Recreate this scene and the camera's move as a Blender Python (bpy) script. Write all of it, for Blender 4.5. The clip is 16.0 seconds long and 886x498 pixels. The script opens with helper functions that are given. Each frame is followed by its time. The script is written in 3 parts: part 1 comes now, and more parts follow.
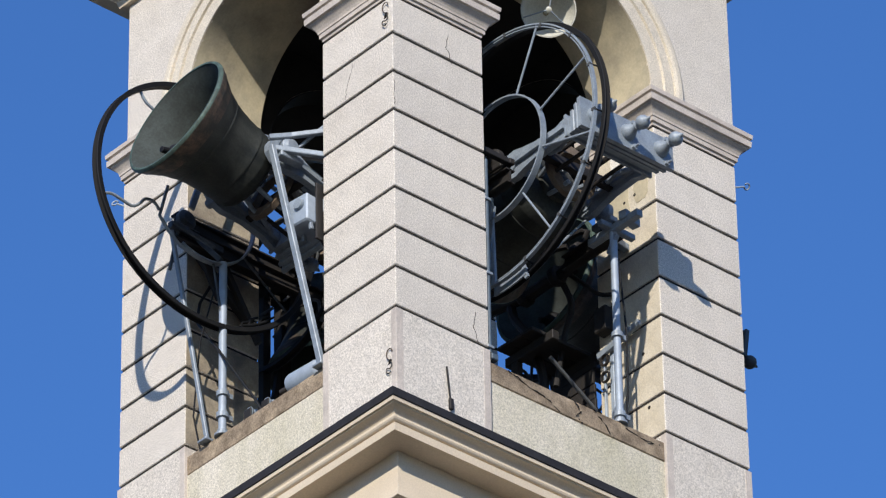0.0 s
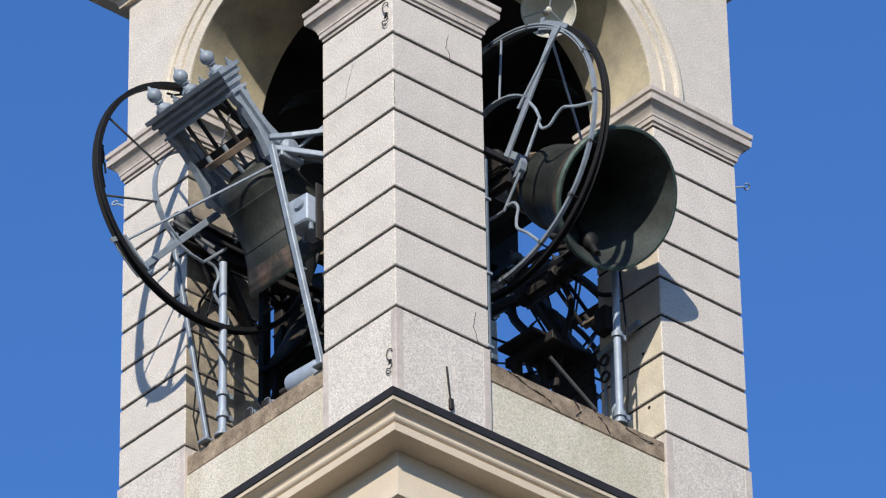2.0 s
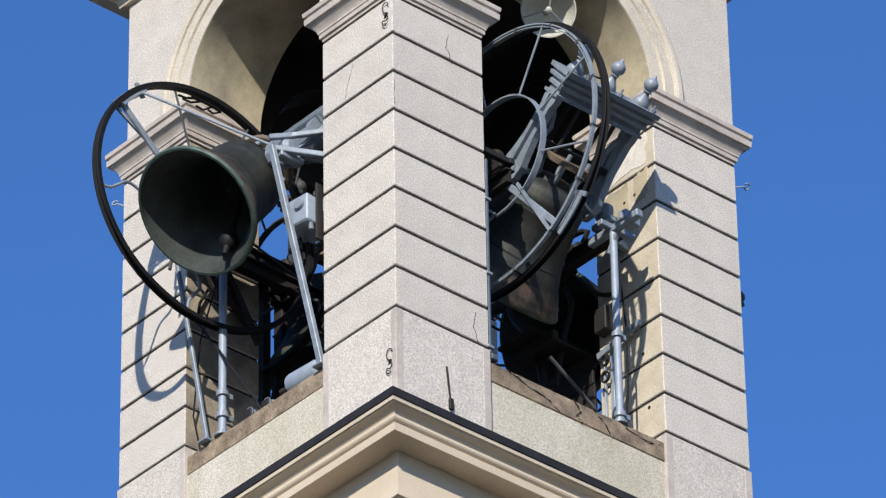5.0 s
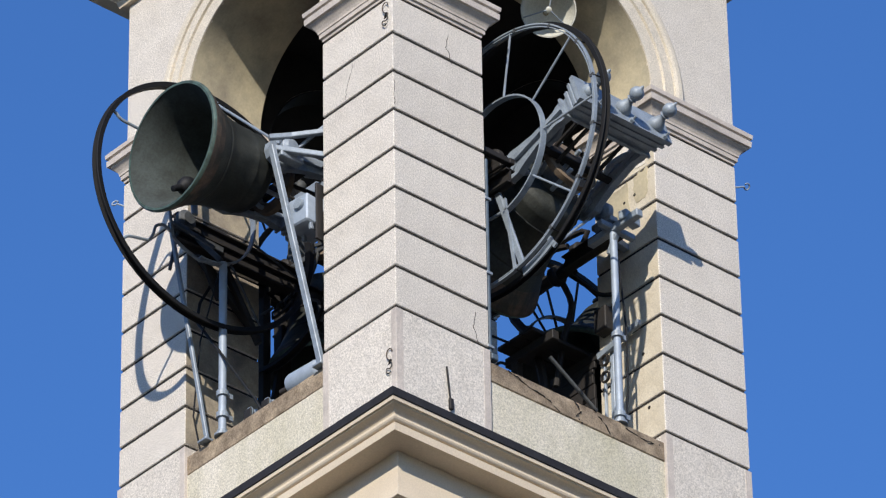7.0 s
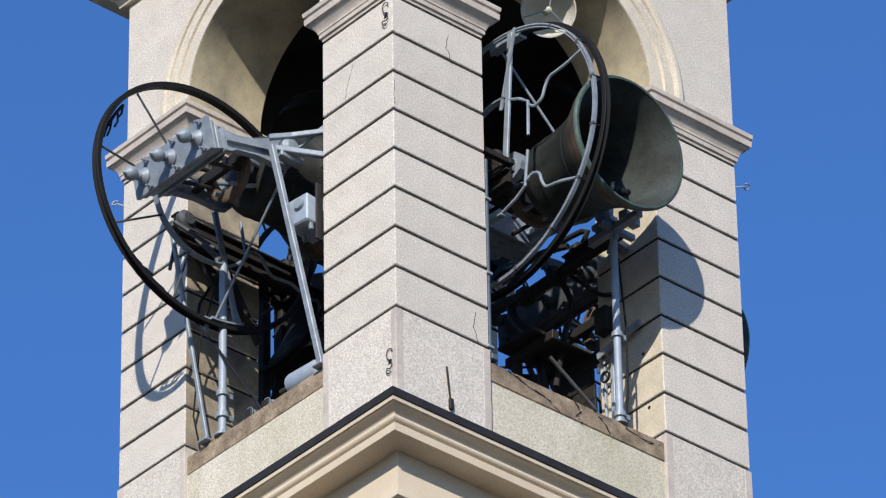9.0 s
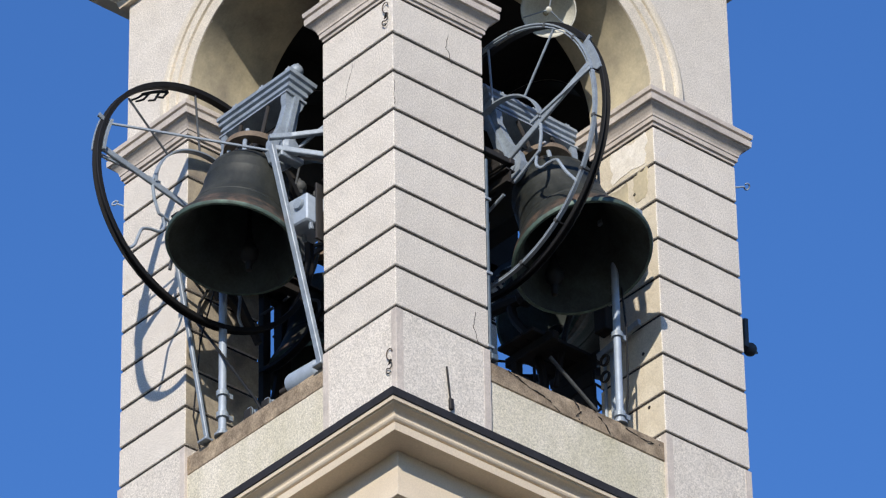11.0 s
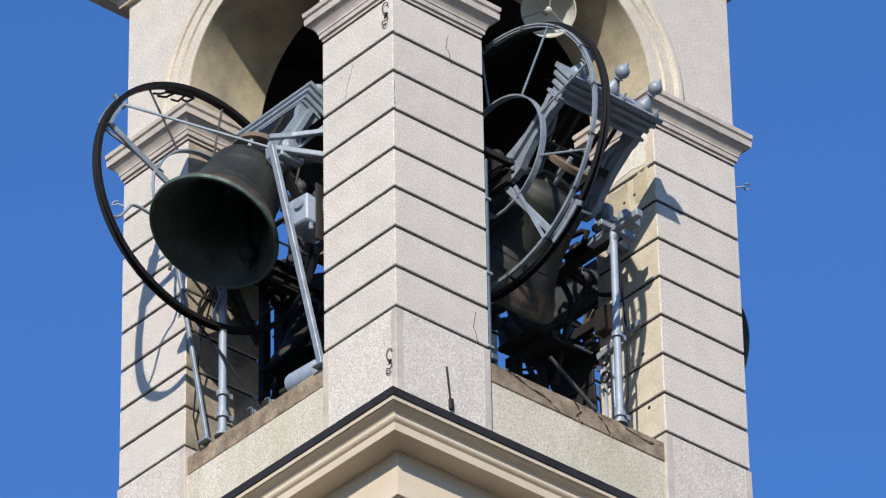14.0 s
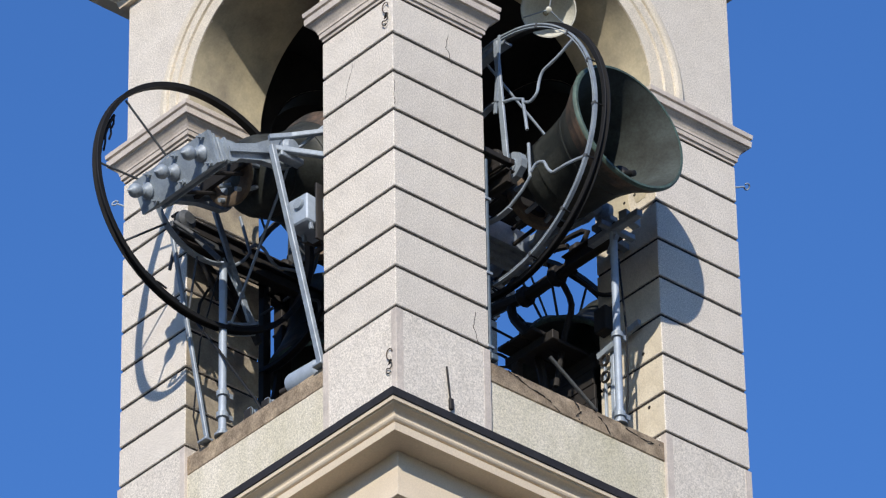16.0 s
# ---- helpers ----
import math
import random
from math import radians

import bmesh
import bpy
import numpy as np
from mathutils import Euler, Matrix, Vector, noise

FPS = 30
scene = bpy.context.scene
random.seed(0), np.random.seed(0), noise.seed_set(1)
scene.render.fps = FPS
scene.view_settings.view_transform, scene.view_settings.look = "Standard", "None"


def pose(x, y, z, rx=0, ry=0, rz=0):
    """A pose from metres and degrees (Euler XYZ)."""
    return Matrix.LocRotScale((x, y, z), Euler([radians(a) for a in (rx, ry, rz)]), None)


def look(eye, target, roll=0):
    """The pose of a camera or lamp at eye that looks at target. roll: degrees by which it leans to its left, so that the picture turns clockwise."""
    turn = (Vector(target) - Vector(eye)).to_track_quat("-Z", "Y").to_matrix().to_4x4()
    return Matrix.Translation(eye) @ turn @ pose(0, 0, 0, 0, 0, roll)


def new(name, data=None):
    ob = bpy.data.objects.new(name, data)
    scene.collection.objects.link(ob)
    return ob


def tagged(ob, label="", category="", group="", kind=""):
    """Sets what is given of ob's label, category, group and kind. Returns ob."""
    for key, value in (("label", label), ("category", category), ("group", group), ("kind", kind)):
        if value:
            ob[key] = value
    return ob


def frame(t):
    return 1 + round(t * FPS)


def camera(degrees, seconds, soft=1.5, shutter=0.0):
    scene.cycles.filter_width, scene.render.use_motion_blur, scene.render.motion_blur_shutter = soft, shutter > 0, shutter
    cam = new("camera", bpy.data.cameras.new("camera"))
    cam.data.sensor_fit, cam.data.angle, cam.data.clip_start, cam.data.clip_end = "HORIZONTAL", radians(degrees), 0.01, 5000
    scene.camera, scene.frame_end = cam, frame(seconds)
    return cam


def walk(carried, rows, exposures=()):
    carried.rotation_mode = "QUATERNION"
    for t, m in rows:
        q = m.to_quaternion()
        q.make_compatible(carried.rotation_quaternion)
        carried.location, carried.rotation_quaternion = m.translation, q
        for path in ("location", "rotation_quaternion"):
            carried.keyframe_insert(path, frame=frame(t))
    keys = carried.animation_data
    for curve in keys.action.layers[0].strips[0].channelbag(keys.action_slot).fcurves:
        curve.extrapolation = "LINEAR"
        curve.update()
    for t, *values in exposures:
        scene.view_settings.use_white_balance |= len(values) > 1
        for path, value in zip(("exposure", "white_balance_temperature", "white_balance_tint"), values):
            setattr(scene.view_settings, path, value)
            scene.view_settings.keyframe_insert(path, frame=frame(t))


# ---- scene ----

Z0 = 31.5          # height of the belfry's lowest joint above the ground
W, D = 4.2, 3.86   # the tower's plan
H = 0.4194         # height of one course

# ---- camera ----
cam = camera(8.171, 16.0, soft=1.25)
EYE = Vector((-29.1334, -33.6555, -29.9127 + Z0))
AZ, PITCH, ROLL = 0.84795, 0.60058, -1.0461
AIM = EYE + 50 * Vector((math.cos(PITCH) * math.cos(AZ), math.cos(PITCH) * math.sin(AZ), math.sin(PITCH)))
walk(cam, [(0.0, look(EYE, AIM, ROLL)), (16.0, look(EYE, AIM, ROLL))])

# ---- light ----
SUN = Vector((-1.0, -0.815, 0.645)).normalized()     # towards the sun
world = bpy.data.worlds.new("sky")
scene.world = world
world.use_nodes = True
wt = world.node_tree
sky = wt.nodes.new("ShaderNodeTexSky")
sky.sky_type, sky.sun_disc = "NISHITA", False
sky.sun_elevation = math.asin(SUN.z)
sky.sun_rotation = math.atan2(SUN.x, SUN.y)
sky.air_density, sky.dust_density, sky.ozone_density = 1.0, 0.2, 3.0
deep = wt.nodes.new("ShaderNodeMix")               # the clear, deep blue of the air that day
deep.data_type, deep.blend_type = "RGBA", "MULTIPLY"
deep.inputs[0].default_value = 1.0
air = wt.nodes.new("ShaderNodeValToRGB")           # paler haze towards the horizon
air.color_ramp.elements[0].position, air.color_ramp.elements[0].color = 0.05, (0.46, 0.50, 0.56, 1)
air.color_ramp.elements[1].position, air.color_ramp.elements[1].color = 0.45, (0.365, 0.628, 0.99, 1)
axis = wt.nodes.new("ShaderNodeTexCoord")
split = wt.nodes.new("ShaderNodeSeparateXYZ")
wt.links.new(axis.outputs["Generated"], split.inputs[0])
wt.links.new(split.outputs[2], air.inputs[0])
wt.links.new(air.outputs[0], deep.inputs[7])
wt.links.new(sky.outputs[0], deep.inputs[6])
wt.links.new(deep.outputs[2], wt.nodes["Background"].inputs[0])
wt.nodes["Background"].inputs[1].default_value = 0.185
sun = new("sun", bpy.data.lights.new("sun", "SUN"))
sun.data.energy, sun.data.angle, sun.data.color = 5.0, radians(0.53), (1.0, 0.915, 0.81)
sun.matrix_world = look(SUN * 60 + Vector((0, 0, Z0)), Vector((0, 0, Z0)))
scene.view_settings.exposure = -0.02


# ---- materials ----
def mat(name, col, col2=None, rough=0.8, metal=0.0, scale=8.0, grain=60.0, bump=0.2, dist=0.01, spread=0.5, contrast=0.35, streak=0.0, island=0.0, amp=0.2, gloss=0.5):
    """Two colours mixed by broad noise, darkened by fine grain, with bump."""
    m = bpy.data.materials.new(name)
    m.use_nodes = True
    t = m.node_tree
    n, l = t.nodes, t.links
    b = n["Principled BSDF"]
    tc = n.new("ShaderNodeTexCoord")
    mp = n.new("ShaderNodeMapping")
    l.new(tc.outputs["Object"], mp.inputs[0])
    if streak:
        mp.inputs["Scale"].default_value = (1, 1, 1 - streak)
    big = n.new("ShaderNodeTexNoise")
    big.inputs["Scale"].default_value, big.inputs["Detail"].default_value, big.inputs["Roughness"].default_value = scale, 6, 0.65
    fine = n.new("ShaderNodeTexNoise")
    fine.inputs["Scale"].default_value, fine.inputs["Detail"].default_value, fine.inputs["Roughness"].default_value = grain, 6, 0.7
    l.new(mp.outputs[0], big.inputs[0])
    l.new(tc.outputs["Object"], fine.inputs[0])
    ramp = n.new("ShaderNodeValToRGB")
    ramp.color_ramp.elements[0].position, ramp.color_ramp.elements[1].position = spread - contrast / 2, spread + contrast / 2
    ramp.color_ramp.elements[0].color = (*col, 1)
    ramp.color_ramp.elements[1].color = (*(col2 or [c * 0.8 for c in col]), 1)
    l.new(big.outputs[0], ramp.inputs[0])
    mr = n.new("ShaderNodeMapRange")
    mr.inputs["From Min"].default_value, mr.inputs["From Max"].default_value = 0.3, 0.7
    mr.inputs["To Min"].default_value, mr.inputs["To Max"].default_value = 1 - amp * 1.15, 1 + amp * 0.7
    l.new(fine.outputs[0], mr.inputs[0])
    mx = n.new("ShaderNodeMix")
    mx.data_type, mx.blend_type = "RGBA", "MULTIPLY"
    mx.inputs[0].default_value = 1.0
    l.new(ramp.outputs[0], mx.inputs[6])
    l.new(mr.outputs[0], mx.inputs[7])
    out = mx.outputs[2]
    if island:
        oi = n.new("ShaderNodeObjectInfo")
        m2 = n.new("ShaderNodeMapRange")
        m2.inputs["To Min"].default_value, m2.inputs["To Max"].default_value = 1 - island, 1 + island
        l.new(oi.outputs["Random"], m2.inputs[0])
        mx2 = n.new("ShaderNodeMix")
        mx2.data_type, mx2.blend_type = "RGBA", "MULTIPLY"
        mx2.inputs[0].default_value = 1.0
        l.new(out, mx2.inputs[6])
        l.new(m2.outputs[0], mx2.inputs[7])
        out = mx2.outputs[2]
    l.new(out, b.inputs["Base Color"])
    rr = n.new("ShaderNodeMapRange")
    rr.inputs["To Min"].default_value, rr.inputs["To Max"].default_value = max(0.05, rough - 0.1), min(1, rough + 0.1)
    l.new(big.outputs[0], rr.inputs[0])
    l.new(rr.outputs[0], b.inputs["Roughness"])
    b.inputs["Metallic"].default_value = metal
    b.inputs["Specular IOR Level"].default_value = gloss
    if bump:
        bp = n.new("ShaderNodeBump")
        bp.inputs["Strength"].default_value, bp.inputs["Distance"].default_value = bump, dist
        l.new(fine.outputs[0], bp.inputs["Height"])
        l.new(bp.outputs[0], b.inputs["Normal"])
    return m


STUCCO = mat("roughcast", (0.782, 0.732, 0.652), (0.638, 0.594, 0.528), 0.95, 0, 4.5, 70, 0.6, 0.012, contrast=0.6, island=0.03, amp=0.46, gloss=0.2)
JOINT = mat("joint_mortar", (0.028, 0.023, 0.021), (0.018, 0.016, 0.015), 0.95, 0, 3, 60, 0.2)
SMOOTH = mat("smooth_render", (0.67, 0.605, 0.535), (0.40, 0.36, 0.325), 0.9, 0, 3.0, 70, 0.3, 0.005, contrast=0.45)
CREAM = mat("cream_plaster", (0.60, 0.53, 0.36), (0.20, 0.18, 0.15), 0.9, 0, 1.5, 40, 0.1, 0.004, spread=0.52, contrast=0.4, amp=0.10)
ARCHM = mat("archivolt_render", (0.77, 0.70, 0.575), (0.58, 0.53, 0.44), 0.95, 0, 4, 70, 0.6, 0.008, contrast=0.5, amp=0.28, gloss=0.2)
PANEL = mat("parapet_render", (0.77, 0.72, 0.61), (0.57, 0.535, 0.395), 0.95, 0, 2.2, 70, 0.8, 0.010, streak=0.6, contrast=0.45, amp=0.42, gloss=0.2)
REVEAL = mat("stained_reveal_plaster", (0.72, 0.66, 0.53), (0.52, 0.46, 0.35), 0.95, 0, 3.0, 80, 0.6, 0.008, contrast=0.4, amp=0.22)
# stained plaster again, its colour lowered to deepen the shade on one reveal
REVEAL_SHADED = mat("shaded_reveal_plaster", (0.46, 0.40, 0.29), (0.22, 0.19, 0.155), 0.95, 0, 2.6, 80, 0.6, 0.008, spread=0.47, contrast=0.3, amp=0.25)
LEDGE = mat("stained_ledge", (0.47, 0.375, 0.265), (0.18, 0.14, 0.10), 0.9, 0, 4.5, 60, 0.8, 0.014, contrast=0.32, amp=0.45, gloss=0.2)
CORN = mat("cornice_render", (0.72, 0.62, 0.475), (0.60, 0.51, 0.385), 0.9, 0, 1.2, 60, 0.15, 0.004, contrast=0.5, amp=0.10)
LEAD = mat("lead_flashing", (0.04, 0.036, 0.035), (0.022, 0.02, 0.02), 0.6, 0.2, 4, 50, 0.1)
# near-black colour stands in for the deep shade inside the chamber
INNER = mat("shade_dark_inner_plaster", (0.026, 0.022, 0.02), (0.016, 0.014, 0.013), 0.95, 0, 2, 30, 0.3)
STEEL = mat("grey_painted_iron", (0.30, 0.355, 0.41), (0.19, 0.225, 0.265), 0.5, 0.1, 6, 70, 0.2, 0.004, spread=0.53, contrast=0.35)
OLDIRON = mat("dark_grey_iron", (0.085, 0.095, 0.105), (0.045, 0.048, 0.05), 0.65, 0.1, 6, 70, 0.2, 0.004)
GALV = mat("galvanised_pipe", (0.37, 0.44, 0.52), (0.25, 0.30, 0.365), 0.55, 0.1, 5, 80, 0.1, 0.003, spread=0.52, contrast=0.4, amp=0.1)
DARK = mat("dark_painted_iron", (0.008, 0.009, 0.011), (0.013, 0.013, 0.014), 0.6, 0.1, 6, 70, 0.15, 0.004, gloss=0.3)
RUST = mat("weathered_beam_iron", (0.018, 0.018, 0.019), (0.030, 0.025, 0.021), 0.7, 0.2, 5, 60, 0.2, 0.004)
BRONZE = mat("weathered_bronze", (0.016, 0.020, 0.019), (0.046, 0.050, 0.043), 0.6, 0.25, 4.5, 40, 0.35, 0.006, streak=0.7, contrast=0.3, amp=0.35)
LIPM = mat("verdigris_bronze", (0.068, 0.083, 0.080), (0.034, 0.037, 0.034), 0.8, 0.0, 3, 40, 0.2, 0.005, contrast=0.4, gloss=0.15)
SOUND = mat("worn_soundbow_bronze", (0.15, 0.10, 0.07), (0.032, 0.033, 0.029), 0.6, 0.25, 5, 40, 0.3, 0.005, spread=0.46, streak=0.55, contrast=0.25, amp=0.35)
EDGE = mat("green_lip_bronze", (0.09, 0.15, 0.125), (0.05, 0.07, 0.06), 0.6, 0.2, 9, 50, 0.2, 0.004)
WOOD = mat("oak_plate", (0.20, 0.15, 0.10), (0.10, 0.075, 0.055), 0.75, 0, 6, 40, 0.3)
FILLER = mat("white_filler", (0.82, 0.79, 0.72), (0.66, 0.62, 0.54), 0.9, 0, 9, 70, 0.4, 0.006)
CONDUIT = mat("blue_grey_conduit", (0.10, 0.145, 0.19), (0.06, 0.085, 0.11), 0.6, 0.0, 5, 70, 0.1, 0.003)
WHITE = mat("white_enamel", (0.62, 0.62, 0.55), (0.5, 0.5, 0.44), 0.45, 0, 4, 60, 0.05)
GROUND = mat("paving", (0.055, 0.050, 0.043), (0.035, 0.032, 0.028), 0.9, 0, 0.3, 4, 0.3, 0.02)


# ---- mesh helpers ----
def finish(bm, name, material, smooth=False):
    bmesh.ops.recalc_face_normals(bm, faces=bm.faces[:])
    me = bpy.data.meshes.new(name)
    bm.to_mesh(me)
    bm.free()
    me.materials.append(material)
    if smooth:
        for p in me.polygons:
            p.use_smooth = True
        me.set_sharp_from_angle(angle=radians(40))
    return me


def part(name, bm, material, parent=None, label="", smooth=False, at=None):
    ob = new(name, finish(bm, name, material, smooth))
    if parent:
        ob.parent = parent
    if at is not None:
        ob.matrix_basis = at
    return tagged(ob, label)


def empty(name, m, *tags, **kw):
    ob = new(name)
    ob.empty_display_size = 0.1
    ob.matrix_basis = m
    return tagged(ob, *tags, **kw)


def box(bm, x0, x1, y0, y1, z0, z1, bev=0.0):
    b2 = bmesh.new() if bev else bm
    vs = [b2.verts.new((x, y, z)) for x in (x0, x1) for y in (y0, y1) for z in (z0, z1)]
    for f in ((0, 1, 3, 2), (4, 6, 7, 5), (0, 4, 5, 1), (2, 3, 7, 6), (0, 2, 6, 4), (1, 5, 7, 3)):
        b2.faces.new([vs[i] for i in f])
    if bev:
        bmesh.ops.bevel(b2, geom=b2.edges[:], offset=bev, segments=1, affect="EDGES")
        merge(bm, b2)
    return bm


def merge(bm, b2, m=None):
    idx = {}
    for v in b2.verts:
        idx[v] = bm.verts.new(m @ v.co if m else v.co)
    for f in b2.faces:
        bm.faces.new([idx[v] for v in f.verts])
    b2.free()


def frames(pts, closed=False):
    pts = [Vector(p) for p in pts]
    n = len(pts)
    tang = []
    for i in range(n):
        a = pts[(i - 1) % n] if (closed or i > 0) else pts[i]
        b = pts[(i + 1) % n] if (closed or i < n - 1) else pts[i]
        tang.append((b - a).normalized())
    u = tang[0].orthogonal().normalized()
    res = []
    for i in range(n):
        u = (u - tang[i] * u.dot(tang[i]))
        u = u.normalized() if u.length > 1e-6 else tang[i].orthogonal().normalized()
        res.append((pts[i], u, tang[i].cross(u)))
    return res


def tube(bm, pts, r, n=10):
    rings = []
    for p, u, v in frames(pts):
        rings.append([bm.verts.new(p + r * (math.cos(2 * math.pi * k / n) * u + math.sin(2 * math.pi * k / n) * v)) for k in range(n)])
    for a, b in zip(rings, rings[1:]):
        for k in range(n):
            bm.faces.new((a[k], a[(k + 1) % n], b[(k + 1) % n], b[k]))
    bm.faces.new(rings[0][::-1])
    bm.faces.new(rings[-1])
    return bm


def bar(bm, p, q, w, h, side=(0, 1, 0), bev=0.0):
    """A square-edged bar from p to q; w along side, h across it."""
    p, q = Vector(p), Vector(q)
    t = (q - p).normalized()
    s = Vector(side)
    s = (s - t * s.dot(t)).normalized()
    up = t.cross(s)
    b2 = bmesh.new()
    L = (q - p).length
    box(b2, 0, L, -w / 2, w / 2, -h / 2, h / 2, bev)
    m = Matrix.Translation(p) @ Matrix((t, s, up)).transposed().to_4x4()
    merge(bm, b2, m)
    return bm


def lathe(bm, prof, n=40, axis="z", a0=0.0, a1=2 * math.pi, at=(0, 0, 0)):
    """Turns (radius, height) rows about an axis; a closed profile when its ends meet."""
    full = abs(a1 - a0 - 2 * math.pi) < 1e-6
    m = n if full else n + 1
    cols = []
    for k in range(m):
        a = a0 + (a1 - a0) * k / n
        c, s = math.cos(a), math.sin(a)
        col = []
        for r, z in prof:
            p = (r * c, r * s, z) if axis == "z" else ((r * s, z, r * c) if axis == "y" else (z, r * s, r * c))
            col.append(bm.verts.new(Vector(p) + Vector(at)))
        cols.append(col)
    for k in range(n):
        a, b = cols[k], cols[(k + 1) % m]
        for i in range(len(prof) - 1):
            bm.faces.new((a[i], a[i + 1], b[i + 1], b[i]))
    if not full:
        for c in (cols[0], cols[-1]):
            if len(c) > 3:
                bm.faces.new(c[:-1] if prof[0] == prof[-1] else c)
    bmesh.ops.remove_doubles(bm, verts=bm.verts[:], dist=1e-5)
    return bm


def steps(bm, x0, x1, y0, y1, prof):
    """Mitred mouldings round a rectangle: rows of (projection, height)."""
    loops = []
    for p, z in prof:
        loops.append([bm.verts.new(c) for c in ((x0 - p, y0 - p, z), (x1 + p, y0 - p, z), (x1 + p, y1 + p, z), (x0 - p, y1 + p, z))])
    for a, b in zip(loops, loops[1:]):
        for k in range(4):
            bm.faces.new((a[k], a[(k + 1) % 4], b[(k + 1) % 4], b[k]))
    bm.faces.new(loops[0][::-1])
    bm.faces.new(loops[-1])
    return bm


def plate(bm, outline, y0, y1):
    """An outline in x, z given thickness along y."""
    a = [bm.verts.new((x, y0, z)) for x, z in outline]
    b = [bm.verts.new((x, y1, z)) for x, z in outline]
    n = len(a)
    bm.faces.new(a)
    bm.faces.new(b[::-1])
    for k in range(n):
        bm.faces.new((a[k], b[k], b[(k + 1) % n], a[(k + 1) % n]))
    return bm


BASE = pose(0, 0, Z0)

# ---- the tower ----
g = bmesh.new()
for a, b, c, d in ((-2500, 2500, -2500, 2500),):
    g.faces.new([g.verts.new(p) for p in ((a, c, 0), (b, c, 0), (b, d, 0), (a, d, 0))])
tagged(part("ground", g, GROUND), "grey paved ground round the foot of the tower", "ground", kind="structure")

bm = bmesh.new()
box(bm, 0.0, W, 0.0, D, -Z0, -1.49)
steps(bm, 0, W, 0, D, [(0.0, -1.99), (0.05, -1.97), (0.05, -1.93), (0.025, -1.915), (0.025, -1.895), (0.0, -1.885)])
shaft = tagged(part("wall_shaft", bm, CORN, at=BASE), "cream rendered tower shaft below the belfry cornice", "wall", kind="structure")

bm = steps(bmesh.new(), 0, W, 0, D, [(-0.1, -1.493), (0.235, -1.49), (0.24, -1.418), (0.222, -1.414), (0.222, -1.40), (0.24, -1.396), (0.25, -1.386), (0.257, -1.37), (0.255, -1.354), (0.246, -1.346), (0.246, -1.336),
                                     (0.254, -1.322), (0.268, -1.306), (0.29, -1.292), (0.316, -1.283), (0.318, -1.272), (0.335, -1.270), (0.338, -1.236), (0.0, -1.234)])
cornice = tagged(part("cornice", bm, CORN, at=BASE), "weathered cream stepped cornice under the belfry", "cornice", kind="structure")
bm = steps(bmesh.new(), 0, W, 0, D, [(-0.05, -1.232), (0.350, -1.232), (0.357, -1.160), (-0.05, -1.06)])
part("flashing", bm, LEAD, cornice, "dark lead flashing")

PX, PY = (1.07, 3.167), (0.97, 2.907)      # edges of the openings
TX, TY = 0.855, 0.83                       # depth of their reveals
PIERS = [("pier_1", 0, PX[0], 0, PY[0], "front"), ("pier_2", PX[1], W, 0, TY, "right"), ("pier_3", 0, TX, PY[1], D, "left"), ("pier_4", PX[1], W, 3.36, D, "back")]
CAP = [(0.0, 3.365), (0.0, 3.398), (0.02, 3.40), (0.022, 3.445), (0.03, 3.447), (0.033, 3.47), (0.045, 3.495), (0.064, 3.52), (0.088, 3.542), (0.092, 3.552), (0.116, 3.556), (0.12, 3.618), (0.104, 3.626), (0.104, 3.642), (0.126, 3.648), (0.13, 3.69), (0.12, 3.702), (0.03, 3.715)]
for name, x0, x1, y0, y1, _ in PIERS:
    bm = box(bmesh.new(), x0 + 0.014, x1 - 0.014, y0 + 0.014, y1 - 0.014, -1.2, 3.37)
    pier = tagged(part(name, bm, JOINT, at=BASE), "pale roughcast corner pier of banded courses with dark joints", "pillar", kind="structure")
    # the courses
    bm = box(bmesh.new(), x0, x1, y0, y1, 0.015, H - 0.015, 0.007)
    me = finish(bm, "course", STUCCO)
    # pier_3 takes the reveal colour with shade mixed in
    me.materials.append(REVEAL_SHADED if name == "pier_3" else REVEAL)
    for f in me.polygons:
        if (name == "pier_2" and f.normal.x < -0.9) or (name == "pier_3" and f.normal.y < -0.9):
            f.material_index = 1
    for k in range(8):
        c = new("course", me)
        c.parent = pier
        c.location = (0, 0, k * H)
    bm = box(bmesh.new(), x0 - 0.006, x1 + 0.006, y0 - 0.006, y1 + 0.006, -1.16, -0.015, 0.007)
    part("plinth", bm, STUCCO, pier)
    bm = steps(bmesh.new(), x0, x1, y0, y1, CAP)
    part("capital", bm, SMOOTH, pier, "moulded impost capital with grey weathering")
    for a, b, c, d in ((x0 - 0.009, x0 + 0.075, y0 - 0.009, y0 + 0.06), (x1 - 0.075, x1 + 0.009, y0 - 0.009, y0 + 0.02), (x0 - 0.009, x0 + 0.02, y1 - 0.075, y1 + 0.009)):
        part("margin", box(bmesh.new(), a, b, c, d, -1.16, -0.02, 0.004), SMOOTH, pier)


def crack(parent, pts, r=0.0032):
    rnd = random.Random(int(pts[0][2] * 1000))
    out = []
    for a, b in zip(pts, pts[1:]):
        for k in range(5):
            q = Vector(a).lerp(Vector(b), k / 5)
            out.append(q + Vector((rnd.uniform(-1, 1) if abs(a[0]) > 0.002 else 0, rnd.uniform(-1, 1) if abs(a[1]) > 0.002 else 0, 0)) * 0.014)
    part("crack", tube(bmesh.new(), out + [Vector(pts[-1])], r, 6), JOINT, parent, "fine dark crack")


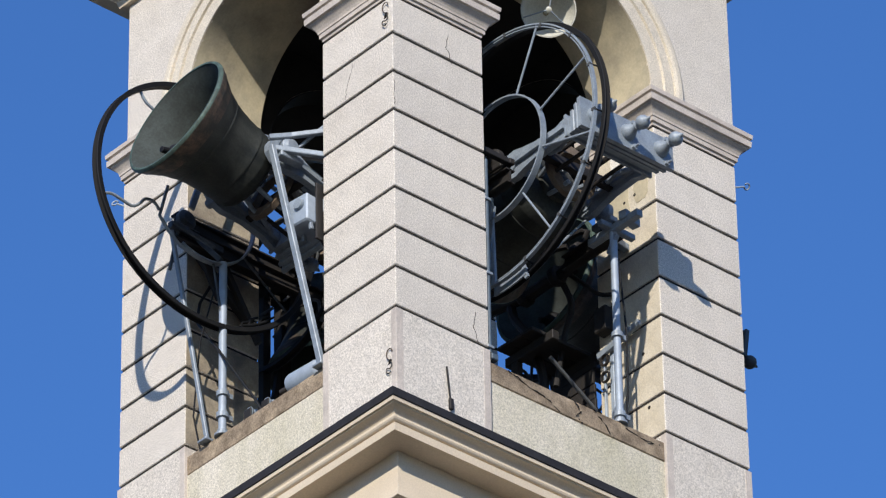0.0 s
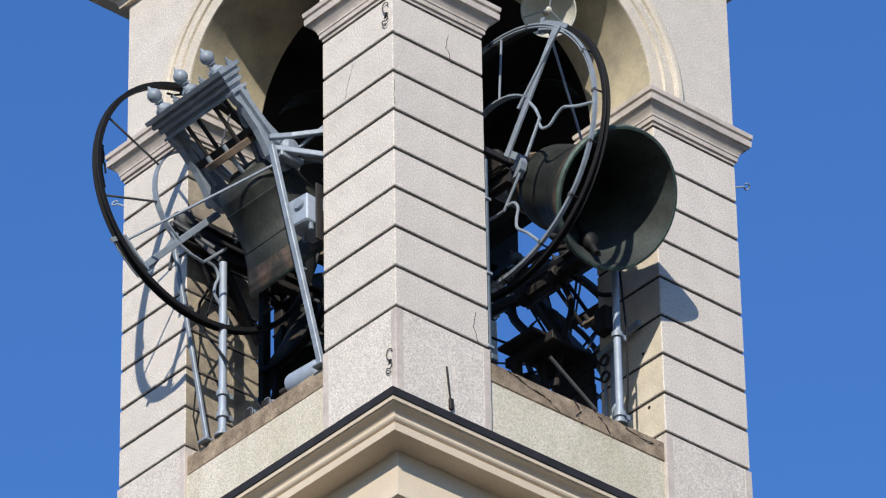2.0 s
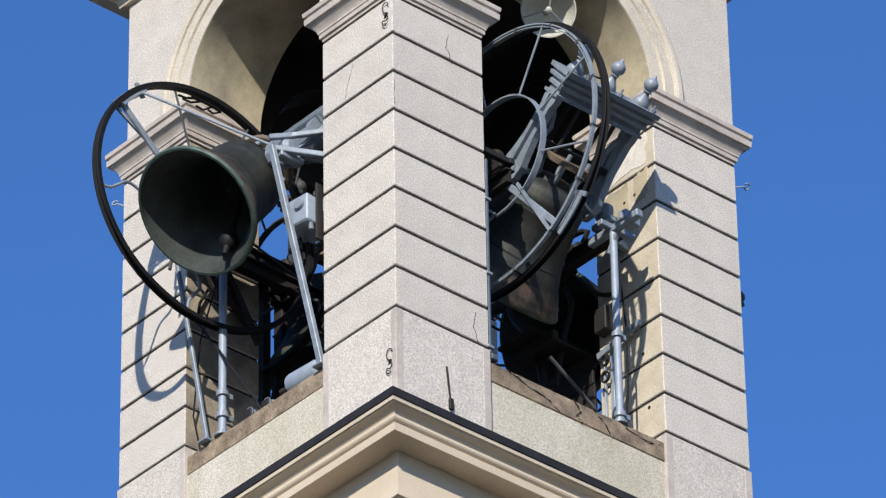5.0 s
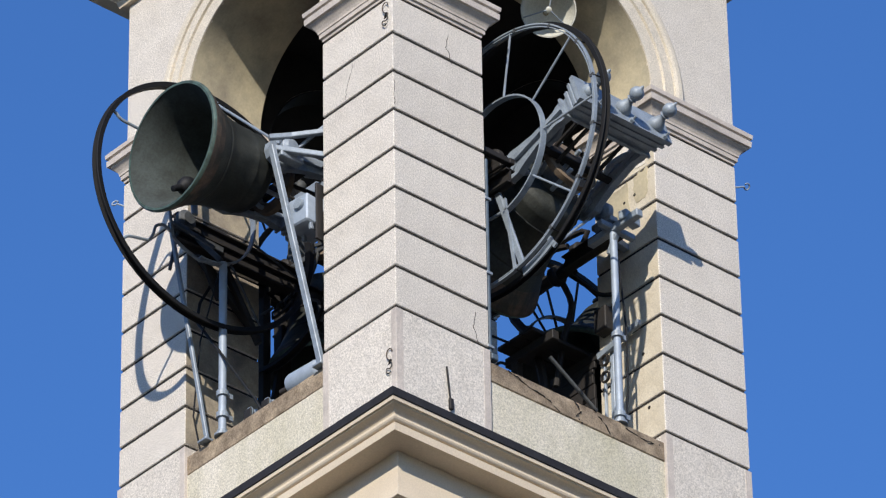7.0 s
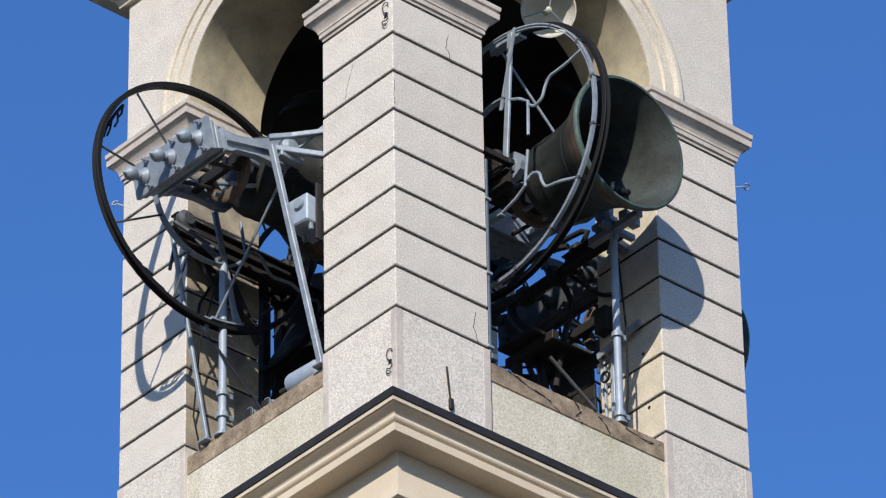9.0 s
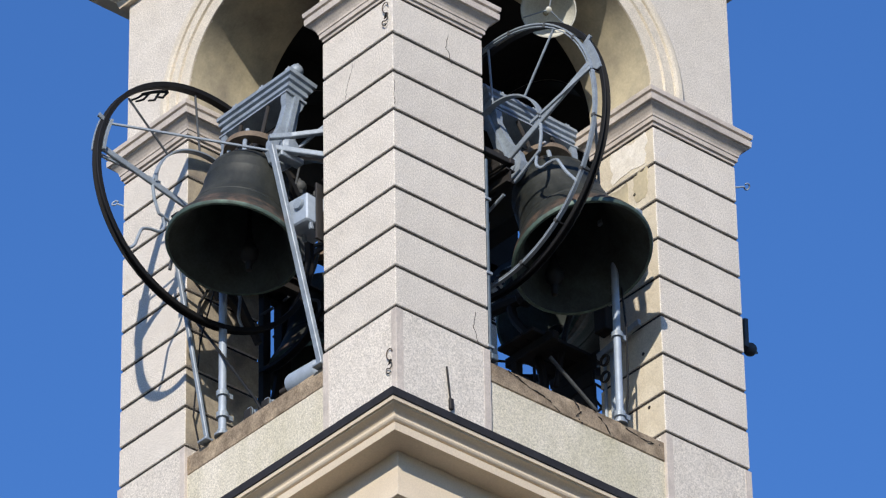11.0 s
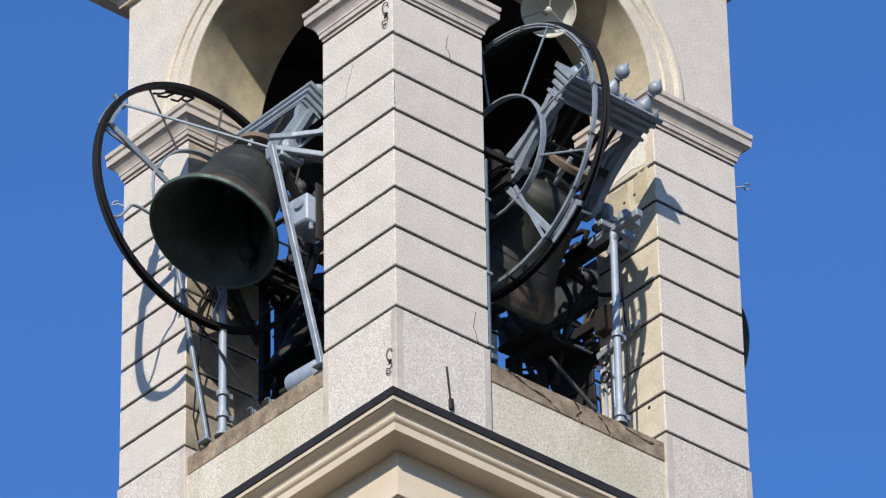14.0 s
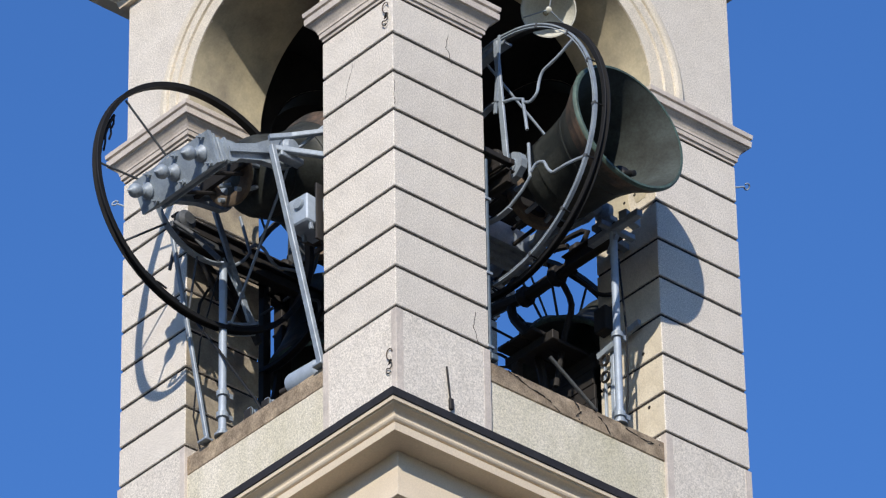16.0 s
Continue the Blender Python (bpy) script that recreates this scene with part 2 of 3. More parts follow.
front, right = bpy.data.objects["pier_1"], bpy.data.objects["pier_2"]
crack(front, [(0.66, 0, 3.20), (0.64, 0, 3.05), (0.70, 0, 2.90)])
crack(front, [(0.92, 0, 0.32), (0.90, 0, 0.15), (0.95, 0, -0.02)])
crack(front, [(0, 0.55, 2.88), (0, 0.62, 2.68), (0, 0.66, 2.55)], 0.0024)
crack(front, [(0.015, 0, 2.42), (0.02, 0, 2.28), (0.012, 0, 2.15)], 0.0024)
# patch of bare white filler and stains on the reveal
rnd = random.Random(5)
for a, b, c, d, material, lab in ((0.08, 0.60, 2.98, 3.33, FILLER, "flaking white filler patch"), (0.10, 0.30, 2.62, 2.95, CREAM, "bare ochre plaster patch"), (0.34, 0.80, 2.40, 2.92, CREAM, "bare ochre plaster patch")):
    n = 22
    ring = []
    for k in range(n):
        t = 2 * math.pi * k / n
        f = rnd.uniform(0.82, 1.1)
        ring.append(((a + b) / 2 + (b - a) / 2 * f * max(-0.95, min(0.95, 1.25 * math.cos(t))), (c + d) / 2 + (d - c) / 2 * f * max(-0.95, min(0.95, 1.25 * math.sin(t)))))
    bm = bmesh.new()
    va = [bm.verts.new((PX[1] - 0.004, y, z)) for y, z in ring]
    vb = [bm.verts.new((PX[1] + 0.03, y, z)) for y, z in ring]
    bm.faces.new(va)
    for k in range(n):
        bm.faces.new((va[k], vb[k], vb[(k + 1) % n], va[(k + 1) % n]))
    part("plaster_patch", bm, material, right, lab)
for y, z in ((0.28, 2.72), (0.42, 2.70), (0.25, 0.95), (0.2, 0.35)):
    part("putlog_hole", lathe(bmesh.new(), [(0, -0.006), (0.016, -0.006), (0.018, 0.01), (0, 0.01)], 10, "x", at=(PX[1], y, z)), JOINT, right)

# parapets under the openings
for name, x0, x1, y0, y1 in (("parapet_1", PX[0], PX[1], 0.02, TY), ("parapet_2", 0.02, TX, PY[0], PY[1]), ("parapet_3", PX[0], PX[1], D - TY, D - 0.02), ("parapet_4", W - TX, W - 0.02, PY[0], 3.36)):
    e = 0.004
    bm = box(bmesh.new(), x0 + e, x1 - e, y0 + e, y1 - e, -1.16, -0.325)
    par = tagged(part(name, bm, PANEL, at=BASE), "greenish stained render parapet below a bell opening", "parapet", kind="structure")
    bm = box(bmesh.new(), x0 + e, x1 - e, y0 - 0.004, y1 + 0.004, -0.322, -0.115, 0.012)
    part("ledge", bm, LEDGE, par, "brown stained stone ledge, chipped along its edge")


south = bpy.data.objects["parapet_1"]
for pts in ([(2.05, 0.016, -0.11), (2.15, 0.014, -0.20), (2.10, 0.014, -0.27), (2.16, 0.014, -0.33)], [(2.30, 0.014, -0.12), (2.42, 0.014, -0.20), (2.50, 0.014, -0.30)], [(1.30, 0.014, -0.13), (1.55, 0.014, -0.20), (1.75, 0.014, -0.23), (1.90, 0.014, -0.31)], [(2.7, 0.014, -0.16), (2.95, 0.014, -0.2), (3.1, 0.014, -0.17)]):
    crack(south, pts, 0.006)

# upper walls with arches
def arch_wall(name, length, e0, e1, spring, top, thick, m, soffit=None):
    bm = bmesh.new()
    c, r = (e0 + e1) / 2, (e1 - e0) / 2
    n, low = 28, 3.70
    arc = [(c - r, low)] + [(c - r * math.cos(math.pi * k / n), spring + r * math.sin(math.pi * k / n)) for k in range(n + 1)] + [(c + r, low)]
    outer = [(0, low)] + [(length * k / n, top) for k in range(n + 1)] + [(length, low)]
    n += 2
    back = []
    for y in (0, thick):
        va = [bm.verts.new((x, y, z)) for x, z in arc]
        vo = [bm.verts.new((x, y, z)) for x, z in outer]
        for k in range(n):
            f = bm.faces.new((va[k], va[k + 1], vo[k + 1], vo[k]))
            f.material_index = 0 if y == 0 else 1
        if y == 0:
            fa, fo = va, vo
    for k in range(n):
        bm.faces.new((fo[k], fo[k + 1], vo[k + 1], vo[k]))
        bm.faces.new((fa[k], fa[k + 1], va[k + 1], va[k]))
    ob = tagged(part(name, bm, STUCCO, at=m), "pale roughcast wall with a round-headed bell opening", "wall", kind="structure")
    # inner side of the wall, coloured near-black as shade
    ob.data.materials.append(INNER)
    # the plastered underside
    bm = bmesh.new()
    half = math.pi / 2 + 0.085
    lathe(bm, [(r - 0.004, 0.0), (r - 0.004, thick), (r - 0.014, thick), (r - 0.014, 0.0), (r - 0.004, 0.0)], 32, "y", -half, half, (c, 0, spring))
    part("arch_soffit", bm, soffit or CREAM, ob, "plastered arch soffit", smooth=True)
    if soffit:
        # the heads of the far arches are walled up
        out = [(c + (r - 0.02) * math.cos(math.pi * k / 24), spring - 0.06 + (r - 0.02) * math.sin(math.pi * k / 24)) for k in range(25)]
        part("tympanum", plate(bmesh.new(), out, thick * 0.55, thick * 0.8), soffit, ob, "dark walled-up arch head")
    # stepped archivolt
    bm = bmesh.new()
    lathe(bm, [(r - 0.014, 0.01), (r - 0.014, -0.016), (r + 0.125, -0.016), (r + 0.13, -0.008), (r + 0.142, -0.008), (r + 0.148, -0.034), (r + 0.25, -0.034), (r + 0.255, -0.022), (r + 0.27, -0.022), (r + 0.275, -0.046),
               (r + 0.30, -0.058), (r + 0.345, -0.058), (r + 0.375, -0.04), (r + 0.39, -0.02), (r + 0.40, -0.018), (r + 0.40, 0.01), (r - 0.014, 0.01)], 48, "y", -half, half, (c, 0, spring))
    part("archivolt", bm, ARCHM, ob, "stepped plaster moulding round the arch", smooth=False)
    return ob


TOP = 5.62
arch_wall("wall_south", W, PX[0], PX[1], 3.80, TOP, TY, pose(0, 0, Z0))
arch_wall("wall_west", D - 2 * TY, D - TY - PY[1], D - TY - PY[0], 3.80, TOP, TX, pose(0, D - TY, Z0, 0, 0, -90))
# the two far arches get soffits in the same painted-in shade
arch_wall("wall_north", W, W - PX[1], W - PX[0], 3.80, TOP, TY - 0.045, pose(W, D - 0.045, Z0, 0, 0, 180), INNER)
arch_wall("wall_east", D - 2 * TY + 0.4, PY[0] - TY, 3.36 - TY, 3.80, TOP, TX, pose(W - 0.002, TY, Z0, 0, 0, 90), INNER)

bm = steps(bmesh.new(), 0, W, 0, D, [(-0.3, 5.40), (0.05, 5.40), (0.07, 5.47), (0.16, 5.55), (0.34, 5.60), (0.36, 5.72), (-0.3, 5.80)])
tagged(part("roof_cornice", bm, CORN, at=BASE), "dark-edged stepped cornice under the roof", "cornice", kind="structure")
bm = box(bmesh.new(), TX * 0.5, W - TX * 0.5, TY * 0.5, D - TY * 0.5, 5.05, 5.25)
tagged(part("ceiling", bm, INNER, at=BASE), "plaster ceiling of the bell chamber, coloured dark for shade", "ceiling", kind="structure")
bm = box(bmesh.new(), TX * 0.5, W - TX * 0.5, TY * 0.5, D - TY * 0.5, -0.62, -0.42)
tagged(part("floor", bm, INNER, at=BASE), "floor of the bell chamber, coloured dark for shade", "floor", kind="structure")


# ---- the bells ----
def swing(turns, t):
    """The angle of a bell, from its turning points (seconds, degrees): a pendulum's run between each two."""
    for (t0, a0), (t1, a1) in zip(turns, turns[1:]):
        if t0 <= t <= t1:
            f = (t - t0) / (t1 - t0)
            return (a0 + a1) / 2 + (a0 - a1) / 2 * RUN(f)
    return 0.0


def make_run(amp):
    th, w, dt = radians(amp), 0.0, 0.002
    vals = [th]
    while True:
        w -= math.sin(th) * dt
        th += w * dt
        if w > 0 or th < -radians(amp) * 0.99999:
            break
        vals.append(th)
    vals = np.array(vals) / vals[0]
    vals = (vals - vals[::-1]) / 2
    vals = vals / vals[0]
    return lambda f: float(np.interp(f, np.linspace(0, 1, len(vals)), vals))


RUN = make_run(105)


def bell_profile(R, z0, z1):
    h = z1 - z0
    rows = [(0.955, 0.0), (0.99, 0.006), (1.0, 0.025), (0.985, 0.05), (0.95, 0.085), (0.948, 0.10), (0.925, 0.115), (0.88, 0.16), (0.80, 0.245), (0.745, 0.33), (0.735, 0.335), (0.733, 0.352), (0.722, 0.357), (0.675, 0.47),
            (0.645, 0.58), (0.628, 0.68), (0.634, 0.69), (0.632, 0.705), (0.62, 0.71), (0.612, 0.80), (0.614, 0.815), (0.60, 0.83), (0.585, 0.875), (0.535, 0.915), (0.45, 0.94), (0.30, 0.955), (0.28, 0.985), (0.20, 1.0), (0.0, 1.0),
            (0.0, 0.90), (0.30, 0.89), (0.46, 0.86), (0.52, 0.80), (0.55, 0.65), (0.60, 0.47), (0.68, 0.30), (0.77, 0.17), (0.86, 0.08), (0.955, 0.0)]
    return [(R * r, z0 + h * z) for r, z in rows]


def arc_pts(r, a0, a1, y, n=20):
    return [(r * math.sin(radians(a0 + (a1 - a0) * k / n)), y, r * math.cos(radians(a0 + (a1 - a0) * k / n))) for k in range(n + 1)]


def smooth_path(pts, n=4):
    """Rounds a polyline through its points."""
    v = [Vector(p) for p in pts]
    v = [v[0] * 2 - v[1]] + v + [v[-1] * 2 - v[-2]]
    out = []
    for a, b, c, d in zip(v, v[1:], v[2:], v[3:]):
        for k in range(n):
            t = k / n
            out.append(0.5 * (2 * b + (c - a) * t + (2 * a - 5 * b + 4 * c - d) * t * t + (3 * b - a - 3 * c + d) * t ** 3))
    return out + [v[-2]]


def swinging_bell(R, mouth, crown, beam0, beam1, half, wheel_y, Rw, near_ring, label, rw=0.04, iron=STEEL, tip=0.165, spoke=None):
    """A bell with headstock and wheel, turning about its local y axis; x points out of the tower."""
    b = empty("swinging_bell", pose(0, 0, 0), label, "bell", "bells of the tower")
    bell = part("bell", lathe(bmesh.new(), bell_profile(R, -mouth, crown), 64), BRONZE, b, "dark bronze with green patina", smooth=True)
    h = mouth + crown
    band = [(1.003, 0.02), (1.006, 0.03), (0.99, 0.052), (0.955, 0.085), (0.953, 0.10), (0.93, 0.116), (0.885, 0.16), (0.843, 0.206)]
    band = [(R * r, -mouth + h * z) for r, z in band]
    part("soundbow", lathe(bmesh.new(), band + [(r - 0.012, z) for r, z in band[::-1]] + band[:1], 64), SOUND, bell, "worn rusty brown sound bow", smooth=True)
    rows = [(0.956, -0.002), (0.858, 0.078), (0.767, 0.168), (0.677, 0.298), (0.597, 0.468), (0.547, 0.648), (0.517, 0.798), (0.457, 0.856), (0.30, 0.886), (0.0, 0.896)]
    rows = [(R * r, -mouth + h * z) for r, z in rows]
    part("inner_lip", lathe(bmesh.new(), rows + [(r + 0.004, z + 0.004) for r, z in rows[::-1][1:]], 64), LIPM, bell, "grey-green verdigris inside the mouth", smooth=True)
    part("lip", lathe(bmesh.new(), [(R * 0.95, -mouth - 0.003), (R * 0.985, -mouth - 0.003), (R * 1.004, -mouth + 0.012 * h), (R * 1.007, -mouth + 0.026 * h), (R * 0.99, -mouth + 0.03 * h), (R * 0.95, -mouth + 0.008 * h), (R * 0.95, -mouth - 0.003)], 64), EDGE, bell, "green weathered lip", smooth=True)
    # crown plate and its bolts
    bm = lathe(bmesh.new(), [(0.24, crown + 0.13), (0.285, crown + 0.135), (0.29, crown + 0.19), (0.27, crown + 0.20), (0.19, crown + 0.20), (0.19, crown + 0.13), (0.24, crown + 0.13)], 36)
    part("crown_ring", bm, WOOD, b, "weathered brown wooden ring above the crown", smooth=True)
    for k in range(6):
        a = math.pi / 6 + k * math.pi / 3
        x, y = 0.23 * math.cos(a), 0.23 * math.sin(a)
        part("bolt", tube(bmesh.new(), [(x * 0.8, y * 0.8, crown - 0.04), (x, y, crown + 0.1), (x, y, crown + 0.26)], 0.022, 8), iron, b, smooth=True)
    # headstock
    hb = beam1 - beam0
    hx, hy = 0.09, half - 0.03
    prof = [(0.0, 0.0), (0.045, 0.0), (0.045, 0.10), (0.0, 0.13), (0.0, 0.30), (0.04, 0.31), (0.045, 0.44), (0.03, 0.47), (0.03, 0.56), (0.075, 0.58), (0.085, 0.70), (0.065, 0.73), (0.065, 0.80), (0.11, 0.83), (0.115, 1.0)]
    beam = part("headstock", steps(bmesh.new(), -hx, hx, -hy, hy, [(p * 0.62, beam0 + hb * z) for p, z in prof]), iron, b, "grey-blue painted cast-iron beam with mouldings")
    for y in (-hy * 0.82, 0.0, hy * 0.82):
        k = tip - 0.165
        rows = [(0.0, 0.0), (0.078, 0.0), (0.082, 0.02), (0.07, 0.035 + k * 0.3), (0.052, 0.05 + k * 0.6), (0.034, 0.07 + k * 0.8), (0.03, 0.085 + k), (0.05, 0.095 + k), (0.03, 0.105 + k)]
        rows += [(0.068 * math.sin(radians(a)), tip - 0.068 * math.cos(radians(a))) for a in range(30, 151, 20)] + [(0.02, tip + 0.068), (0.013, tip + 0.09), (0.0, tip + 0.105)]
        part("finial", lathe(bmesh.new(), [(r, beam1 - 0.002 + z) for r, z in rows], 20, at=(0, y, 0)), iron, beam, "iron ball finial", smooth=True)
        for x in (-0.13, 0.13):
            part("nut", lathe(bmesh.new(), [(0, 0), (0.03, 0), (0.03, 0.03), (0.012, 0.03), (0.012, 0.07), (0, 0.07)], 6, at=(x, y + 0.07, beam1)), iron, beam)
    for s in (-1, 1):
        y = s * (half - 0.06)
        z = beam0
        out = [(-0.11, z), (0.11, z), (0.10, z - 0.07), (0.075, z - 0.13), (0.085, z * 0.45), (0.12, 0.16), (0.15, 0.06), (0.135, -0.06), (0.075, -0.14), (0.0, -0.16), (-0.075, -0.14), (-0.135, -0.06), (-0.15, 0.06), (-0.12, 0.16), (-0.085, z * 0.45), (-0.075, z - 0.13), (-0.10, z - 0.07)]
        leg = part("leg", plate(bmesh.new(), out, y - 0.035, y + 0.035), iron, b, "grey painted cast-iron side frame")
        part("web", plate(bmesh.new(), [(-0.025, z), (0.025, z), (0.025, 0.1), (-0.025, 0.1)], y - 0.075, y + 0.075), iron, leg)
        part("gudgeon", lathe(bmesh.new(), [(0, -0.16), (0.045, -0.16), (0.045, -0.05), (0.085, -0.05), (0.085, 0.05), (0.045, 0.05), (0.045, 0.16), (0, 0.16)], 20, "y", at=(0, y, 0)), iron, leg, smooth=True)
        # curved bracket from the leg to the crown ring
        pts = [(0, y - s * 0.02, z - 0.05), (0, y - s * 0.09, z - 0.16), (0, y - s * 0.13, z - 0.27), (0, y - s * 0.10, crown + 0.22)]
        part("bracket", tube(bmesh.new(), pts, 0.03, 8), iron, leg, smooth=True)
        for x in (-0.09, 0.09):
            part("tie_rod", tube(bmesh.new(), [(x, y * 0.45, beam0), (x, y * 0.45, crown + 0.16)], 0.02, 8), RUST, b, smooth=True)
    part("crossbar", box(bmesh.new(), -0.05, 0.05, -half + 0.06, half - 0.06, crown + 0.2, crown + 0.27, 0.008), RUST, b)
    # wheel
    wy = wheel_y
    wheel = part("wheel", lathe(bmesh.new(), [(Rw - 0.05, -rw * 0.9), (Rw - 0.004, -rw), (Rw, -rw * 0.8), (Rw - 0.03, -rw * 0.5), (Rw - 0.03, rw * 0.5), (Rw, rw * 0.8), (Rw - 0.004, rw), (Rw - 0.05, rw * 0.9), (Rw - 0.05, -rw * 0.9)], 96, "y", at=(0, wy, 0)), DARK, b, "black iron channel wheel rim", smooth=True)
    ry = wy - 0.10 if near_ring else wy
    if near_ring:
        for r1, r2, w in ((Rw - 0.064, Rw - 0.05, 0.018), (Rw - 0.088, Rw - 0.078, 0.012)):
            part("ring", lathe(bmesh.new(), [(r1, -w), (r2, -w), (r2, w), (r1, w), (r1, -w)], 96, "y", at=(0, ry, 0)), STEEL, wheel, "grey iron ring beside the rim", smooth=True)
        for k in range(16):
            u = Vector((math.sin(k * math.pi / 8 + 0.15), 0, math.cos(k * math.pi / 8 + 0.15)))
            part("clip", bar(bmesh.new(), u * (Rw - 0.092) + Vector((0, ry - 0.012, 0)), u * (Rw - 0.046) + Vector((0, ry - 0.012, 0)), 0.016, 0.03), OLDIRON, wheel)
            part("tie", tube(bmesh.new(), [u * (Rw - 0.056) + Vector((0, ry, 0)), u * (Rw - 0.045) + Vector((0, wy - rw * 0.8, 0))], 0.009, 6), DARK, wheel)
    hr = 0.59 * Rw / 1.3
    part("hoop", lathe(bmesh.new(), [(hr - 0.008, -0.03), (hr + 0.008, -0.03), (hr + 0.008, 0.03), (hr - 0.008, 0.03), (hr - 0.008, -0.03)], 48, "y", radians(-100), radians(100), (0, ry, 0)), iron, wheel, "grey inner hoop", smooth=True)
    rs = Rw - 0.06
    for a in (-62, -20, 18, 60):
        u = Vector((math.sin(radians(a)), 0, math.cos(radians(a))))
        part("spoke", tube(bmesh.new(), [u * hr + Vector((0, ry, 0)), u * rs + Vector((0, ry, 0))], 0.011, 8), spoke or iron, wheel, smooth=True)
    # lever board with its clamp on the rim
    part("lever", bar(bmesh.new(), (-0.12, ry, -0.12), (rs, ry, -0.12), 0.03, 0.065, bev=0.006), iron, wheel, "grey iron lever bar")
    part("lever", bar(bmesh.new(), (0.50, ry - 0.02, -0.05), (rs, ry - 0.02, -0.20), 0.02, 0.03), iron, wheel)
    part("clamp", lathe(bmesh.new(), [(Rw - 0.085, -rw - 0.012), (Rw + 0.004, -rw - 0.012), (Rw + 0.004, -rw + 0.004), (Rw - 0.06, -rw + 0.004), (Rw - 0.06, rw + 0.012), (Rw - 0.085, rw + 0.012), (Rw - 0.085, -rw - 0.012)], 8, "y", radians(80), radians(98), (0, wy, 0)), iron, wheel, "grey bolted rim clamp")
    part("clamp_arm", bar(bmesh.new(), (Rw - 0.13, wy - 0.03, 0.20), (Rw + 0.02, wy - 0.03, 0.24), 0.02, 0.045), iron, wheel)
    part("hanger", tube(bmesh.new(), [(hr, ry, 0.0), (0.60, ry, -0.10), (0.53, ry, -0.28), (0.45, ry, -0.40), (0.08, ry, -0.42)], 0.016, 8), iron, wheel, smooth=True)
    part("hanger", tube(bmesh.new(), [(-hr, ry, 0.0), (-0.60, ry, -0.10), (-0.53, ry, -0.28), (-0.45, ry, -0.40), (-0.08, ry, -0.42)], 0.016, 8), iron, wheel, smooth=True)
    for s in (1, -1):
        pts = [(s * 0.40, ry, -0.42), (s * 0.36, ry, -0.50), (s * 0.40, ry, -0.59), (s * 0.50, ry, -0.63), (s * 0.58, ry, -0.69), (s * 0.60, ry, -0.80), (s * 0.62, ry, -0.92), (s * 0.68, ry, -math.sqrt(rs * rs - 0.68 ** 2))]
        part("wavy_stay", tube(bmesh.new(), smooth_path(pts), 0.015, 8), iron, wheel, smooth=True)
    part("stay_rod", tube(bmesh.new(), [(rs - 0.02, wy + 0.03, 0.16), (0.05, half + 0.02, -0.06)], 0.013, 8), iron, wheel, "long thin stay to the side frame", smooth=True)
    # clapper
    cl = part("clapper", lathe(bmesh.new(), [(0, -0.02), (0.03, -0.02), (0.022, -0.15), (0.026, -(mouth + crown) * 0.62), (0.05, -(mouth + crown) * 0.72), (0.085, -(mouth + crown) * 0.79), (0.09, -(mouth + crown) * 0.83), (0.07, -(mouth + crown) * 0.88),
                                              (0.035, -(mouth + crown) * 0.91), (0.028, -(mouth + crown) * 1.0), (0.0, -(mouth + crown) * 1.01)], 20, at=(0, 0, 0)), DARK, b, "black iron clapper", smooth=True, at=pose(0, 0, crown - 0.12))
    return b, cl


big = "bronze bell swinging with iron headstock and rope wheel"
bell_w, clap_w = swinging_bell(0.615, 0.91, 0.10, 0.685, 0.93, 0.49, -0.65, 1.268, False, big, tip=0.16, spoke=OLDIRON)
wheel_w = [c for c in bell_w.children if c.name.startswith("wheel")][0]
for base in (0, -84):
    bm = tube(bmesh.new(), arc_pts(1.185, base + 34, base + 50, -0.66, 8), 0.016, 8)
    for a0, a1, r0 in ((33, 40, 1.14), (38, 47, 1.12), (44, 55, 1.15), (48, 57, 1.18)):
        p, q = arc_pts(1.19, base + a0, base + a1, -0.67, 1)
        k = r0 / 1.19
        tube(bm, [p, ((p[0] + q[0]) / 2 * k, -0.69, (p[2] + q[2]) / 2 * k), (q[0] * k, -0.68, q[2] * k)], 0.011, 6)
    part("rope", bm, DARK, wheel_w, "frayed black rope tied along the rim")
bell_s, clap_s = swinging_bell(0.655, 1.07, 0.10, 0.76, 1.03, 0.52, -0.55, 1.384, True, big + ", the largest", 0.032, tip=0.21)
bell_e, clap_e = swinging_bell(0.68, 1.0, 0.08, 0.66, 0.92, 0.70, 0.80, 1.15, False, "bronze bell swinging under a dark iron headstock in the far opening", iron=OLDIRON, tip=0.2)
bell_n, clap_n = swinging_bell(0.58, 0.97, 0.08, 0.62, 0.86, 0.44, -0.60, 1.10, False, "bronze bell hanging still with dark iron headstock and rope wheel", iron=OLDIRON)
bell_n.matrix_basis = pose(1.80, 3.05, Z0 + 2.52, 0, 0, -90)
wheel_e = [c for c in bell_e.children if c.name.startswith("wheel")][0]
part("hub", lathe(bmesh.new(), [(0.05, -0.05), (0.14, -0.05), (0.14, 0.05), (0.05, 0.05), (0.05, -0.05)], 20, "y", at=(0, 0.80, 0)), RUST, wheel_e, smooth=True)
for k in range(14):
    u = Vector((math.sin(k * math.pi / 7 + 0.1), 0, math.cos(k * math.pi / 7 + 0.1)))
    part("spoke", tube(bmesh.new(), [u * 0.13 + Vector((0, 0.80, 0)), u * 1.1 + Vector((0, 0.80, 0))], 0.013, 8), RUST, wheel_e, smooth=True)
TURNS_W = [(0.0, 107.3), (3.09, -102.9), (6.25, 113.3), (9.31, -107.8), (12.59, 120.6), (15.8, -114.0), (18.94, 112.8)]
